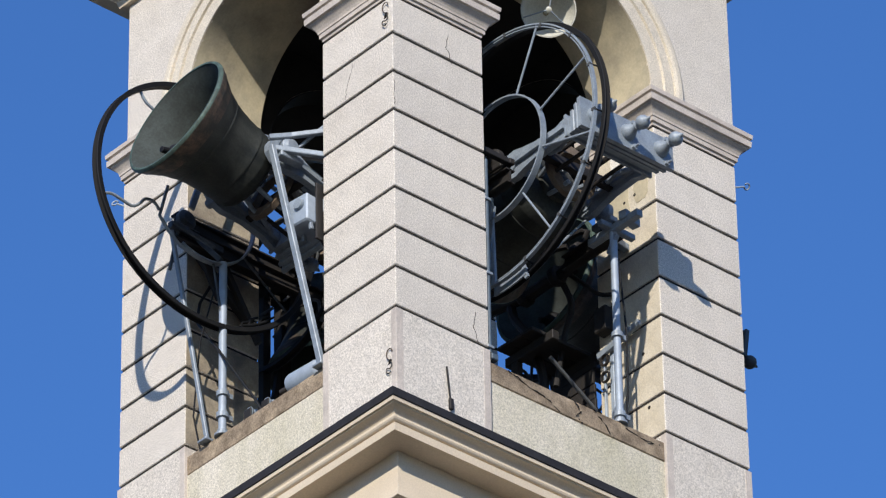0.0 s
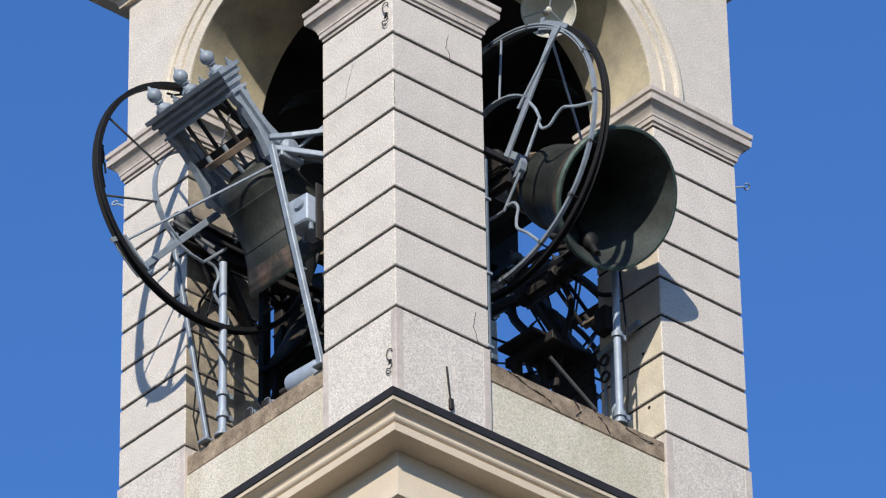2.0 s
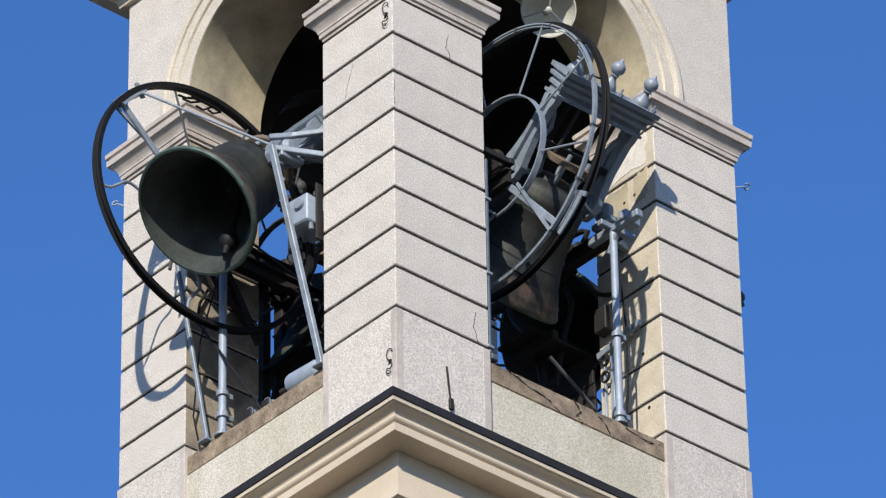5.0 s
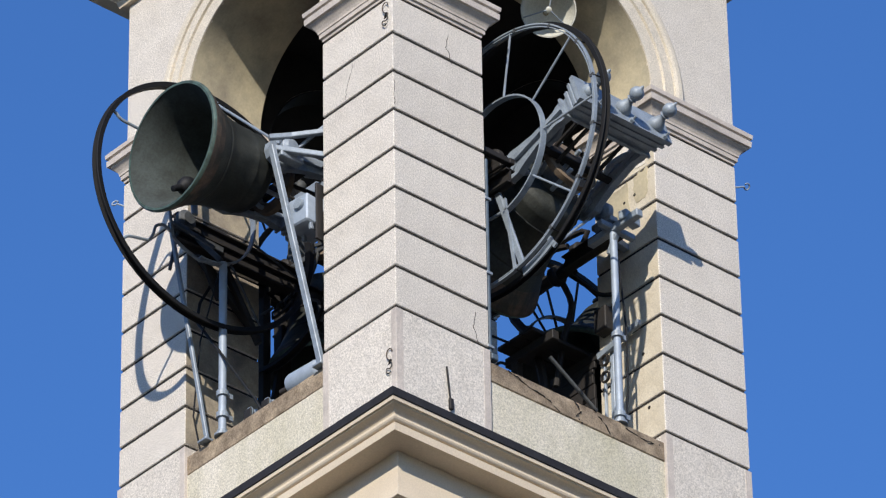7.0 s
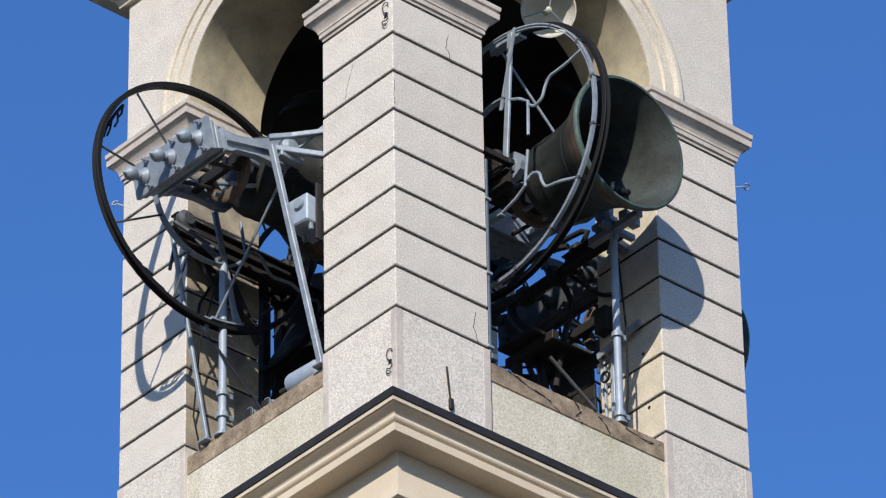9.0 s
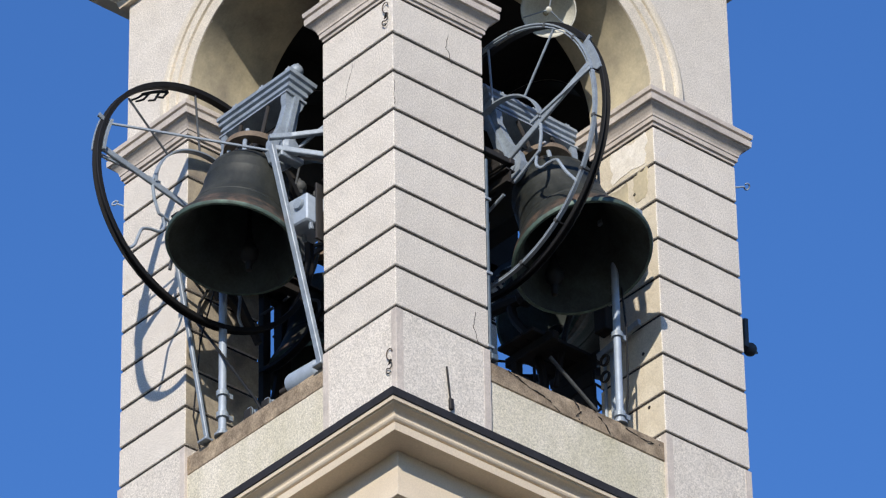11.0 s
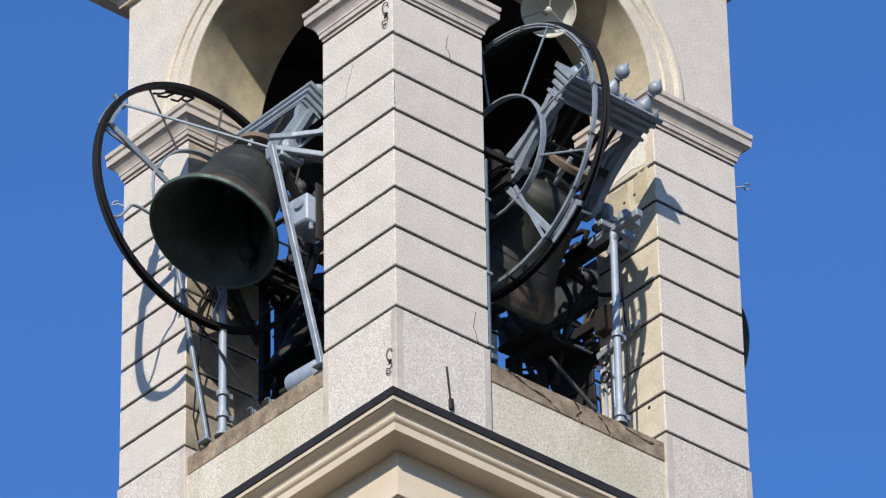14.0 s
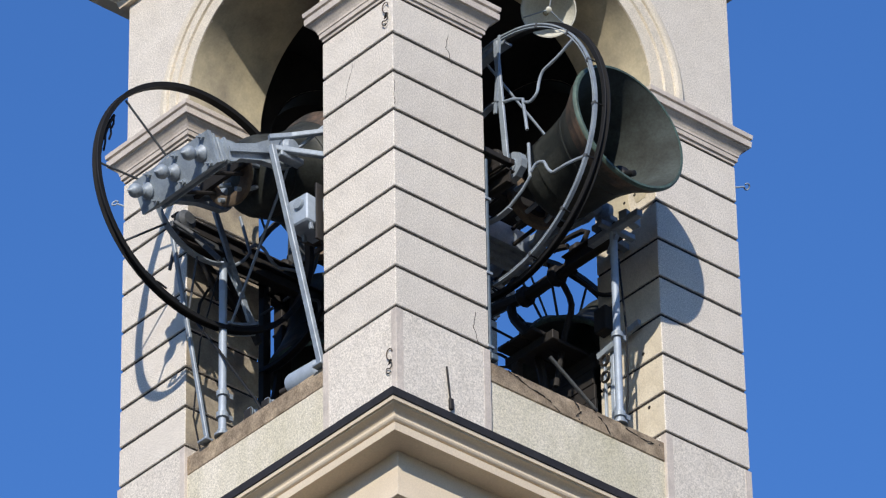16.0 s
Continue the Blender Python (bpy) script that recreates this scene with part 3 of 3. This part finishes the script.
TURNS_S = [(-0.46, -95.0), (3.01, 88.5), (6.09, -99.5), (9.61, 98.0), (12.86, -103.8), (16.16, 95.5)]
TURNS_E = [(-2.7, 100.0), (0.15, -100.0), (3.0, 100.0), (5.85, -100.0), (8.65, 100.0), (11.4, -100.0), (14.3, 100.0), (17.1, -100.0)]


# ---- what holds the bells ----
def clampring(bm, x, y, z, r=0.05, h=0.05):
    lathe(bm, [(r, -h / 2), (r + 0.02, -h / 2), (r + 0.02, h / 2), (r, h / 2), (r, -h / 2)], 14, at=(x, y, z))
    box(bm, x + r, x + r + 0.07, y - 0.02, y + 0.02, z - h / 2, z + h / 2)


def post(x, y, z0, z1, r, label, clamps):
    p = empty("post", pose(x, y, Z0 + z0), label, "post")
    part("pipe", tube(bmesh.new(), [(0, 0, 0), (0, 0, z1 - z0)], r, 16), GALV, p, smooth=True)
    part("base_plate", lathe(bmesh.new(), [(0, 0), (r * 2, 0), (r * 2, 0.02), (r * 1.3, 0.025), (r * 1.3, 0.06), (0, 0.06)], 14), STEEL, p)
    for z in clamps:
        bm = bmesh.new()
        clampring(bm, 0, 0, z, r)
        part("clamp", bm, STEEL, p)
    return p


post(0.06, 2.45, -0.115, 1.75, 0.037, "pale galvanised pipe post standing on the ledge", (0.22, 0.45))
post(2.66, 0.05, -0.115, 2.02, 0.035, "pale galvanised pipe post with a clamp on the ledge", (0.10, 0.95))


def strut(p, q, w, label):
    s = empty("strut", pose(p[0], p[1], p[2] + Z0), label, "strut")
    d = Vector(q) - Vector(p)
    part("bar", bar(bmesh.new(), (0, 0, 0), d, w, w * 0.8, bev=0.006), STEEL, s)
    part("foot", box(bmesh.new(), -0.07, 0.07, -0.06, 0.06, 0, 0.025, 0.004), STEEL, s)
    return s


strut((0.03, 1.03, -0.115), (-0.37, 1.24, 2.20), 0.062, "pale painted iron strut propping the near bearing")
strut((0.03, 2.62, -0.115), (-0.36, 2.68, 2.05), 0.042, "thin pale iron strut leaning out from the ledge")


def bearing(x, y, z, ax, label, arms, iron=None):
    """A plummer block with arms back to the pier."""
    b = empty("bearing", pose(x, y, Z0 + z), label, "bearing")
    part("housing", lathe(bmesh.new(), [(0.0, -0.06), (0.06, -0.06), (0.07, -0.045), (0.085, -0.04), (0.10, -0.025), (0.10, 0.025), (0.085, 0.04), (0.07, 0.045), (0.06, 0.06), (0.0, 0.06)], 18, ax), iron or STEEL, b, smooth=True)
    part("pedestal", box(bmesh.new(), -0.13 if ax == "y" else -0.05, 0.13 if ax == "y" else 0.05, -0.05 if ax == "y" else -0.13, 0.05 if ax == "y" else 0.13, -0.15, -0.09, 0.008), iron or STEEL, b)
    for p, q, w in arms:
        part("arm", bar(bmesh.new(), p, q, w, w, side=(0, 0, 1), bev=0.006), iron or STEEL, b)
    return b


bearing(-0.165, 1.24, 2.265, "y", "grey iron bearing bracketed to the corner pier", [((-0.22, 0.02, 0.03), (-0.02, -0.05, 0.10), 0.05), ((-0.02, -0.05, 0.10), (0.26, -0.27, 0.16), 0.05), ((-0.18, 0.02, -0.07), (0.26, -0.27, -0.12), 0.055), ((0.08, -0.02, 0.02), (0.25, -0.27, 0.26), 0.03)])
bearing(-0.165, 2.72, 2.265, "y", "grey iron bearing carried by struts", [((-0.2, -0.02, -0.14), (0.42, 0.0, -0.16), 0.07), ((0.2, -0.27, -0.5), (0.1, -0.02, -0.15), 0.05), ((-0.2, -0.08, -0.14), (0.1, -0.3, -0.42), 0.035), ((-0.1, -0.02, -0.14), (-0.18, 0.0, -0.62), 0.03)], OLDIRON)
bearing(1.47, 0.31, 2.365, "x", "grey iron bearing beside the corner pier", [((0.0, -0.24, -0.14), (0.0, 0.6, -0.14), 0.06), ((0, -0.2, -0.14), (-0.37, -0.2, -0.14), 0.06)], RUST)
bearing(2.80, 0.31, 2.365, "x", "dark iron bearing on brackets above a pipe post", [((-0.14, -0.62, -0.38), (-0.14, 0.05, -0.38), 0.075), ((-0.14, -0.24, -0.36), (0.0, 0.0, -0.16), 0.07), ((-0.05, 0.05, -0.16), (0.36, 0.1, -0.18), 0.07), ((-0.30, -0.25, -0.36), (0.12, -0.25, -0.36), 0.06), ((-0.20, -0.45, -0.33), (0.02, -0.40, -0.33), 0.09), ((-0.14, -0.3, -0.45), (-0.14, -0.2, -0.62), 0.05)], STEEL)
bearing(4.27, 0.93, 2.4, "y", "dark iron bearing behind the corner pier", [((-0.1, 0, -0.12), (-0.6, 0, -0.35), 0.08)], RUST)
bearing(4.27, 2.60, 2.4, "y", "dark iron bearing across the far opening", [((-0.1, 0, -0.12), (-0.9, 0, -0.45), 0.08)], RUST)
bearing(1.27, 3.05, 2.52, "x", "dark iron bearing in the far arch", [((0, -0.4, -0.14), (0, 0.7, -0.14), 0.08)], RUST)
bearing(2.33, 3.05, 2.52, "x", "dark iron bearing in the far arch", [((0, -0.4, -0.14), (0, 0.7, -0.14), 0.08)], RUST)


def girder(bm, p, q, h=0.18, w=0.12):
    """A rolled I-section."""
    t = 0.016
    up = Vector((0, 0, 1)) if abs((Vector(q) - Vector(p)).normalized().z) < 0.9 else Vector((1, 0, 0))
    d = (Vector(q) - Vector(p)).normalized()
    v = (up - d * up.dot(d)).normalized()
    bar(bm, p, q, t, h, side=d.cross(v))
    for s in (-1, 1):
        o = v * (s * (h / 2 - t / 2))
        bar(bm, Vector(p) + o, Vector(q) + o, w, t, side=d.cross(v))
    return bm


# the iron bell frame inside the chamber
fr = empty("bell_frame", pose(0, 0, Z0 - 0.42), "dark riveted iron girder frame inside the bell chamber", "frame")
for p, q in (((-0.30, 2.72, 2.50), (1.5, 2.72, 2.50)), ((0.1, 1.06, 2.45), (1.6, 1.06, 2.45)), ((1.47, 0.10, 2.50), (1.47, 3.4, 2.50)), ((2.80, 0.12, 2.50), (2.80, 0.85, 2.50)), ((0.90, 3.3, 2.80), (3.2, 3.3, 2.80)), ((-0.22, 2.82, 2.72), (1.2, 2.82, 2.70))):
    part("girder", girder(bmesh.new(), p, q, 0.15, 0.10), RUST, fr)
for p, q, w in (((1.47, 1.06, 0.0), (1.47, 1.06, 2.4), 0.1), ((1.47, 2.72, 0.0), (1.47, 2.72, 2.5), 0.1), ((1.47, 1.06, 0.2), (1.47, 2.7, 2.3), 0.08), ((1.24, 3.3, 0.0), (1.24, 3.3, 2.73), 0.09), ((1.46, 3.3, 0.0), (1.46, 3.3, 2.73), 0.12),
                ((1.30, 3.28, 1.4), (1.66, 3.28, 3.3), 0.06), ((-0.10, 2.84, 2.62), (0.70, 2.84, 1.95), 0.07), ((0.35, 2.80, 2.45), (0.75, 2.78, 1.75), 0.06), ((0.05, 2.78, 2.45), (0.30, 2.80, 2.05), 0.05)):
    part("brace", bar(bmesh.new(), p, q, w, w, bev=0.006), RUST, fr)
# bent iron arms that carry the far bell's gear
for pts, r in (([(3.2, 3.40, 2.66), (3.05, 2.7, 2.74), (3.0, 2.06, 2.72), (3.0, 1.63, 2.64), (3.0, 1.33, 2.64), (3.0, 1.05, 2.64), (3.0, 0.88, 2.74), (3.0, 0.58, 2.70), (3.16, 0.50, 2.70)], 0.062), ([(3.0, 1.83, 2.62), (3.0, 1.78, 2.45), (3.0, 1.57, 2.14), (3.0, 1.43, 1.69), (3.0, 1.40, 1.45)], 0.045),
               ([(3.05, 1.19, 2.62), (3.1, 1.11, 2.32), (3.1, 1.21, 2.06), (3.05, 1.3, 1.50)], 0.03), ([(3.05, 1.33, 2.66), (3.1, 1.30, 2.82), (3.1, 0.96, 2.49), (3.1, 0.74, 2.25), (3.16, 0.6, 2.2)], 0.022), ([(3.1, 1.05, 2.66), (3.2, 1.21, 2.86), (3.2, 0.97, 3.11), (3.2, 1.28, 3.18), (3.2, 1.45, 3.14)], 0.028),
               ([(3.0, 2.10, 2.72), (3.1, 1.9, 3.0), (3.1, 1.6, 3.12), (3.16, 1.2, 3.05)], 0.03)):
    part("arm", tube(bmesh.new(), smooth_path(pts, 3), r, 8), RUST, fr, smooth=True)
for y, z in ((1.63, 2.64), (1.19, 2.64), (0.88, 2.74)):
    part("collar", lathe(bmesh.new(), [(0.05, -0.05), (0.085, -0.05), (0.10, -0.03), (0.10, 0.03), (0.085, 0.05), (0.05, 0.05), (0.05, -0.05)], 12, "y", at=(3.0, y, z)), RUST, fr)
# added boards that block sky and keep the lower opening dark
screen = empty("sky_screen", pose(0, 0, Z0 - 0.42), "dark boarded maintenance gallery on the bell frame", "platform")
for k in range(3):
    part("board", box(bmesh.new(), 2.62, 3.45 - 0.07 * (k % 2), 1.13 + k * 0.165, 1.285 + k * 0.165, 1.86 + 0.004 * (k % 3), 1.90 + 0.004 * (k % 3), 0.005), RUST, screen)
for x in (2.75, 3.3):
    part("bearer", box(bmesh.new(), x, x + 0.08, 1.0, 1.66, 1.76, 1.858, 0.006), RUST, screen)
for k in range(4):
    part("screen_board", box(bmesh.new(), 3.30 + 0.004 * (k % 2), 3.33 + 0.004 * (k % 2), 1.05 + 0.012 * (k % 3), 1.66 - 0.02 * (k % 2), 1.20 + k * 0.165, 1.357 + k * 0.165, 0.004), RUST, screen)
for x in (2.75, 3.4):
    part("leg", box(bmesh.new(), x, x + 0.08, 1.5, 1.58, 0.0, 1.76, 0.006), RUST, screen)


# ---- fittings ----
def drive_box():
    b = empty("drive_box", pose(-0.02, 1.11, Z0 + 1.50, 0, 0, 6), "pale grey iron gearbox bolted to the pier", "gearbox")
    body = part("body", box(bmesh.new(), -0.17, 0.17, -0.11, 0.15, -0.14, 0.15, 0.014), GALV, b)
    part("flange", box(bmesh.new(), 0.02, 0.17, -0.135, -0.09, 0.02, 0.16, 0.008), STEEL, b)
    part("cover", box(bmesh.new(), 0.06, 0.20, -0.05, 0.06, 0.13, 0.155, 0.006), STEEL, b)
    part("wheel_cap", lathe(bmesh.new(), [(0, -0.03), (0.05, -0.03), (0.06, 0.0), (0.05, 0.04), (0, 0.04)], 18, "x", at=(-0.17, -0.02, 0.05)), STEEL, b, smooth=True)
    for x, y in ((-0.1, -0.08), (0.08, -0.08), (0.0, 0.1)):
        part("lug", bar(bmesh.new(), (x, y, -0.12), (x + 0.02, y, -0.20), 0.03, 0.04, bev=0.004), STEEL, body)
    part("lever", bar(bmesh.new(), (0.02, -0.05, -0.13), (0.14, -0.09, -0.36), 0.025, 0.06, bev=0.004), RUST, b)
    part("support", box(bmesh.new(), -0.06, 0.12, -0.125, -0.10, -0.3, 0.3, 0.004), RUST, b)


drive_box()


def motor(x, y, rz, label, R=0.11, L=0.42):
    m = empty("motor", pose(x, y, Z0 - 0.115, 0, 0, rz), label, "motor")
    part("body", lathe(bmesh.new(), [(0, -L / 2), (R * 0.7, -L / 2), (R * 0.95, -L / 2 + 0.03), (R, -L / 2 + 0.06), (R, L / 2 - 0.06), (R * 0.9, L / 2 - 0.02), (R * 0.5, L / 2), (0, L / 2)], 28, "y", at=(0, 0, R + 0.03)), GALV, m, "pale grey rounded housing", smooth=True)
    part("foot", box(bmesh.new(), -0.10, 0.10, -0.12, 0.12, 0, 0.035, 0.006), STEEL, m)
    part("shaft", tube(bmesh.new(), [(0, L / 2, R + 0.03), (0, L / 2 + 0.12, R + 0.03)], 0.03, 12), RUST, m, smooth=True)
    part("terminal_box", box(bmesh.new(), 0.04, 0.13, -0.06, 0.06, R * 1.6, R * 2.4, 0.008), GALV, m)


motor(0.17, 1.40, 4, "pale grey electric motor lying on the west ledge")
for x, y in ((0.12, 1.87), (0.10, 2.09)):
    b = empty("pulley_block", pose(x, y, Z0 - 0.115), "small dark iron pulley block on the ledge", "pulley", "pulleys on the ledge")
    part("sheave", lathe(bmesh.new(), [(0.015, -0.03), (0.06, -0.03), (0.045, 0.0), (0.06, 0.03), (0.015, 0.03), (0.015, -0.03)], 18, "x", at=(0, 0, 0.075)), STEEL, b, smooth=True)
    part("cheek", box(bmesh.new(), -0.05, -0.035, -0.05, 0.05, 0, 0.11, 0.005), RUST, b)
    part("cheek", box(bmesh.new(), 0.035, 0.05, -0.05, 0.05, 0, 0.11, 0.005), RUST, b)

# round white loudspeaker dish under the arch
sp = empty("dish_loudspeaker", Matrix.Translation((2.242, 0.37, Z0 + 4.454)) @ (Vector((-0.5, -0.72, -0.5)).to_track_quat("Z", "Y").to_matrix().to_4x4()), "round white enamel loudspeaker dish under the arch", "loudspeaker")
part("dish", lathe(bmesh.new(), [(0.03, -0.22), (0.10, -0.21), (0.18, -0.15), (0.235, -0.06), (0.25, 0.0), (0.262, 0.0), (0.247, -0.065), (0.19, -0.165), (0.10, -0.225), (0.03, -0.235), (0.03, -0.22)], 40), WHITE, sp, smooth=True)
part("hub", lathe(bmesh.new(), [(0, -0.23), (0.016, -0.23), (0.014, 0.0), (0.028, 0.01), (0.028, 0.025), (0.012, 0.035), (0, 0.035)], 20), WHITE, sp, smooth=True)
for a in (80, 200, 320):
    c, q = math.cos(radians(a)), math.sin(radians(a))
    part("stay", tube(bmesh.new(), [(0.02 * c, 0.02 * q, 0.02), (0.25 * c, 0.25 * q, 0.0)], 0.007, 8), STEEL, sp, smooth=True)
part("bracket", tube(bmesh.new(), [(0, 0, -0.23), (0.0, 0.1, -0.30), (0, 0.55, -0.34)], 0.02, 8), RUST, sp, smooth=True)


def anchor(z, label):
    a = empty("wall_anchor", pose(0.0, 0.075, Z0 + z), label, "wall anchor", "anchors on the pier")
    pts = [(-0.016, -0.035, 0.08), (-0.02, -0.03, 0.105), (-0.02, 0.0, 0.12), (-0.02, 0.03, 0.10), (-0.02, 0.035, 0.06), (-0.02, 0.015, 0.02), (-0.02, -0.02, -0.02), (-0.02, -0.035, -0.06), (-0.02, -0.01, -0.085), (-0.02, 0.03, -0.07), (-0.02, 0.04, -0.10), (-0.02, 0.01, -0.13), (-0.018, -0.02, -0.12)]
    part("hook", tube(bmesh.new(), smooth_path(pts, 3), 0.0052, 8), SOUND, a, smooth=True)
    part("tang", bar(bmesh.new(), (0.01, 0.03, -0.03), (-0.02, -0.02, 0.0), 0.02, 0.02), RUST, a)


anchor(3.17, "twisted rusty iron wall anchor on the pier")
anchor(-0.545, "twisted rusty iron wall anchor on the pier")
st = empty("iron_stake", pose(0.60, -0.02, Z0 - 0.84), "thin dark iron stake fixed to the pier", "stake")
part("rod", tube(bmesh.new(), [(0.0, 0.0, 0.0), (-0.05, -0.005, 0.42)], 0.009, 8), RUST, st, smooth=True)
part("shoe", box(bmesh.new(), -0.02, 0.02, -0.015, 0.03, 0.0, 0.11, 0.004), RUST, st)


def eyebolt(p, d, label):
    e = empty("eyebolt", pose(*p), label, "bolt", "eyebolts on the tower")
    d = Vector(d)
    part("shank", tube(bmesh.new(), [(0, 0, 0), d], 0.009, 8), GALV, e, smooth=True)
    n = d.normalized()
    u = Vector((0.5, -0.5, 0.7)).normalized()
    u = (u - n * u.dot(n)).normalized()
    c = d + n * 0.03
    part("eye", tube(bmesh.new(), [c + 0.03 * (math.cos(a) * n + math.sin(a) * u) for a in [math.pi + 2 * math.pi * k / 16 for k in range(15)]], 0.008, 8), GALV, e, smooth=True)


eyebolt((W - 0.02, 0.03, Z0 + 3.12), (0.13, -0.03, 0.05), "small galvanised eyebolt in the pier")
eyebolt((0.02, D - 0.02, Z0 + 3.10), (-0.02, 0.12, 0.09), "small galvanised eyebolt in the pier")

# conduit down the edge of the corner pier
cd = empty("conduit", pose(1.105, 0.03, Z0), "blue-grey painted conduit running down the pier edge", "pipe")
part("pipe", tube(bmesh.new(), [(0, 0, -0.02), (0, 0, 2.05)], 0.02, 12), CONDUIT, cd, smooth=True)
for z in (0.02, 0.8, 1.6):
    part("clip", box(bmesh.new(), -0.04, 0.03, -0.032, 0.03, z, z + 0.03, 0.003), STEEL, cd)
part("junction_box", box(bmesh.new(), 0.0, 0.08, -0.03, 0.05, -0.085, -0.02, 0.008), CONDUIT, cd)

# switch gear and cable tray on the reveal of the other pier
sg = empty("switch_gear", pose(3.10, 0.66, Z0 + 1.15), "dark cable switch gear with rings on the reveal", "switch box")
part("box", box(bmesh.new(), -0.06, 0.065, -0.06, 0.10, 0.22, 0.48, 0.01), RUST, sg)
part("arm", bar(bmesh.new(), (0.0, 0.12, 0.0), (0.0, -0.45, 0.10), 0.04, 0.07, side=(1, 0, 0), bev=0.005), STEEL, sg)
for z in (-0.1, -0.28):
    part("ring", lathe(bmesh.new(), [(0.045, -0.012), (0.06, -0.012), (0.06, 0.012), (0.045, 0.012), (0.045, -0.012)], 18, "x", at=(-0.03, 0.0, z)), RUST, sg, smooth=True)
part("tray", box(bmesh.new(), 0.03, 0.062, -0.05, 0.0, -1.2, 0.1, 0.004), GALV, sg)
part("tray", box(bmesh.new(), 0.03, 0.062, 0.07, 0.09, -1.2, 0.1, 0.004), GALV, sg)


def cable(pts, r, label, material=None):
    bm = bmesh.new()
    o = Vector(pts[0])
    c = tagged(part("cable", tube(bm, [Vector(p) - o for p in pts], r, 8), material or DARK, smooth=True, at=pose(o.x, o.y, o.z + Z0)), label, "cable")
    return c


cable([(0.30, 2.87, 1.9), (0.12, 2.86, 1.55), (0.04, 2.80, 1.28), (0.02, 2.41, 0.72), (0.03, 1.95, 0.02), (0.06, 1.9, -0.11)], 0.014, "dark rope running down to a pulley on the ledge")
cable([(0.06, 2.5, 1.70), (0.0, 2.7, 1.0), (0.05, 2.85, 0.3), (0.1, 2.8, -0.11)], 0.008, "thin dark cable hanging by the post")
cable([(2.72, 0.06, 1.7), (2.76, 0.03, 0.9), (2.77, 0.05, 0.3), (2.74, 0.06, -0.11)], 0.010, "thin dark cable strapped beside the post")
cable([(2.44, 0.71, 0.85), (2.76, 0.68, 0.60), (2.95, 0.66, 0.45)], 0.018, "grey pipe slanting through the dark chamber", OLDIRON)

# ---- motion ----
def motions():
    times = [k * 0.1 for k in range(161)]
    for thing, clap, turns, x, y, z, rz, top, lim in ((bell_w, clap_w, TURNS_W, -0.165, 1.80, 2.265, 180, 0.10, 27), (bell_s, clap_s, TURNS_S, 2.15, 0.31, 2.375, -90, 0.10, 27), (bell_e, clap_e, TURNS_E, 4.27, 1.67, 2.4, 0, 0.08, 27)):
        walk(thing, [(t, pose(x, y, Z0 + z, 0, -swing(turns, t), rz)) for t in times])
        walk(clap, [(t, pose(0, 0, top - 0.12, 0, max(-lim, min(lim, swing(turns, t))), 0)) for t in times])


motions()
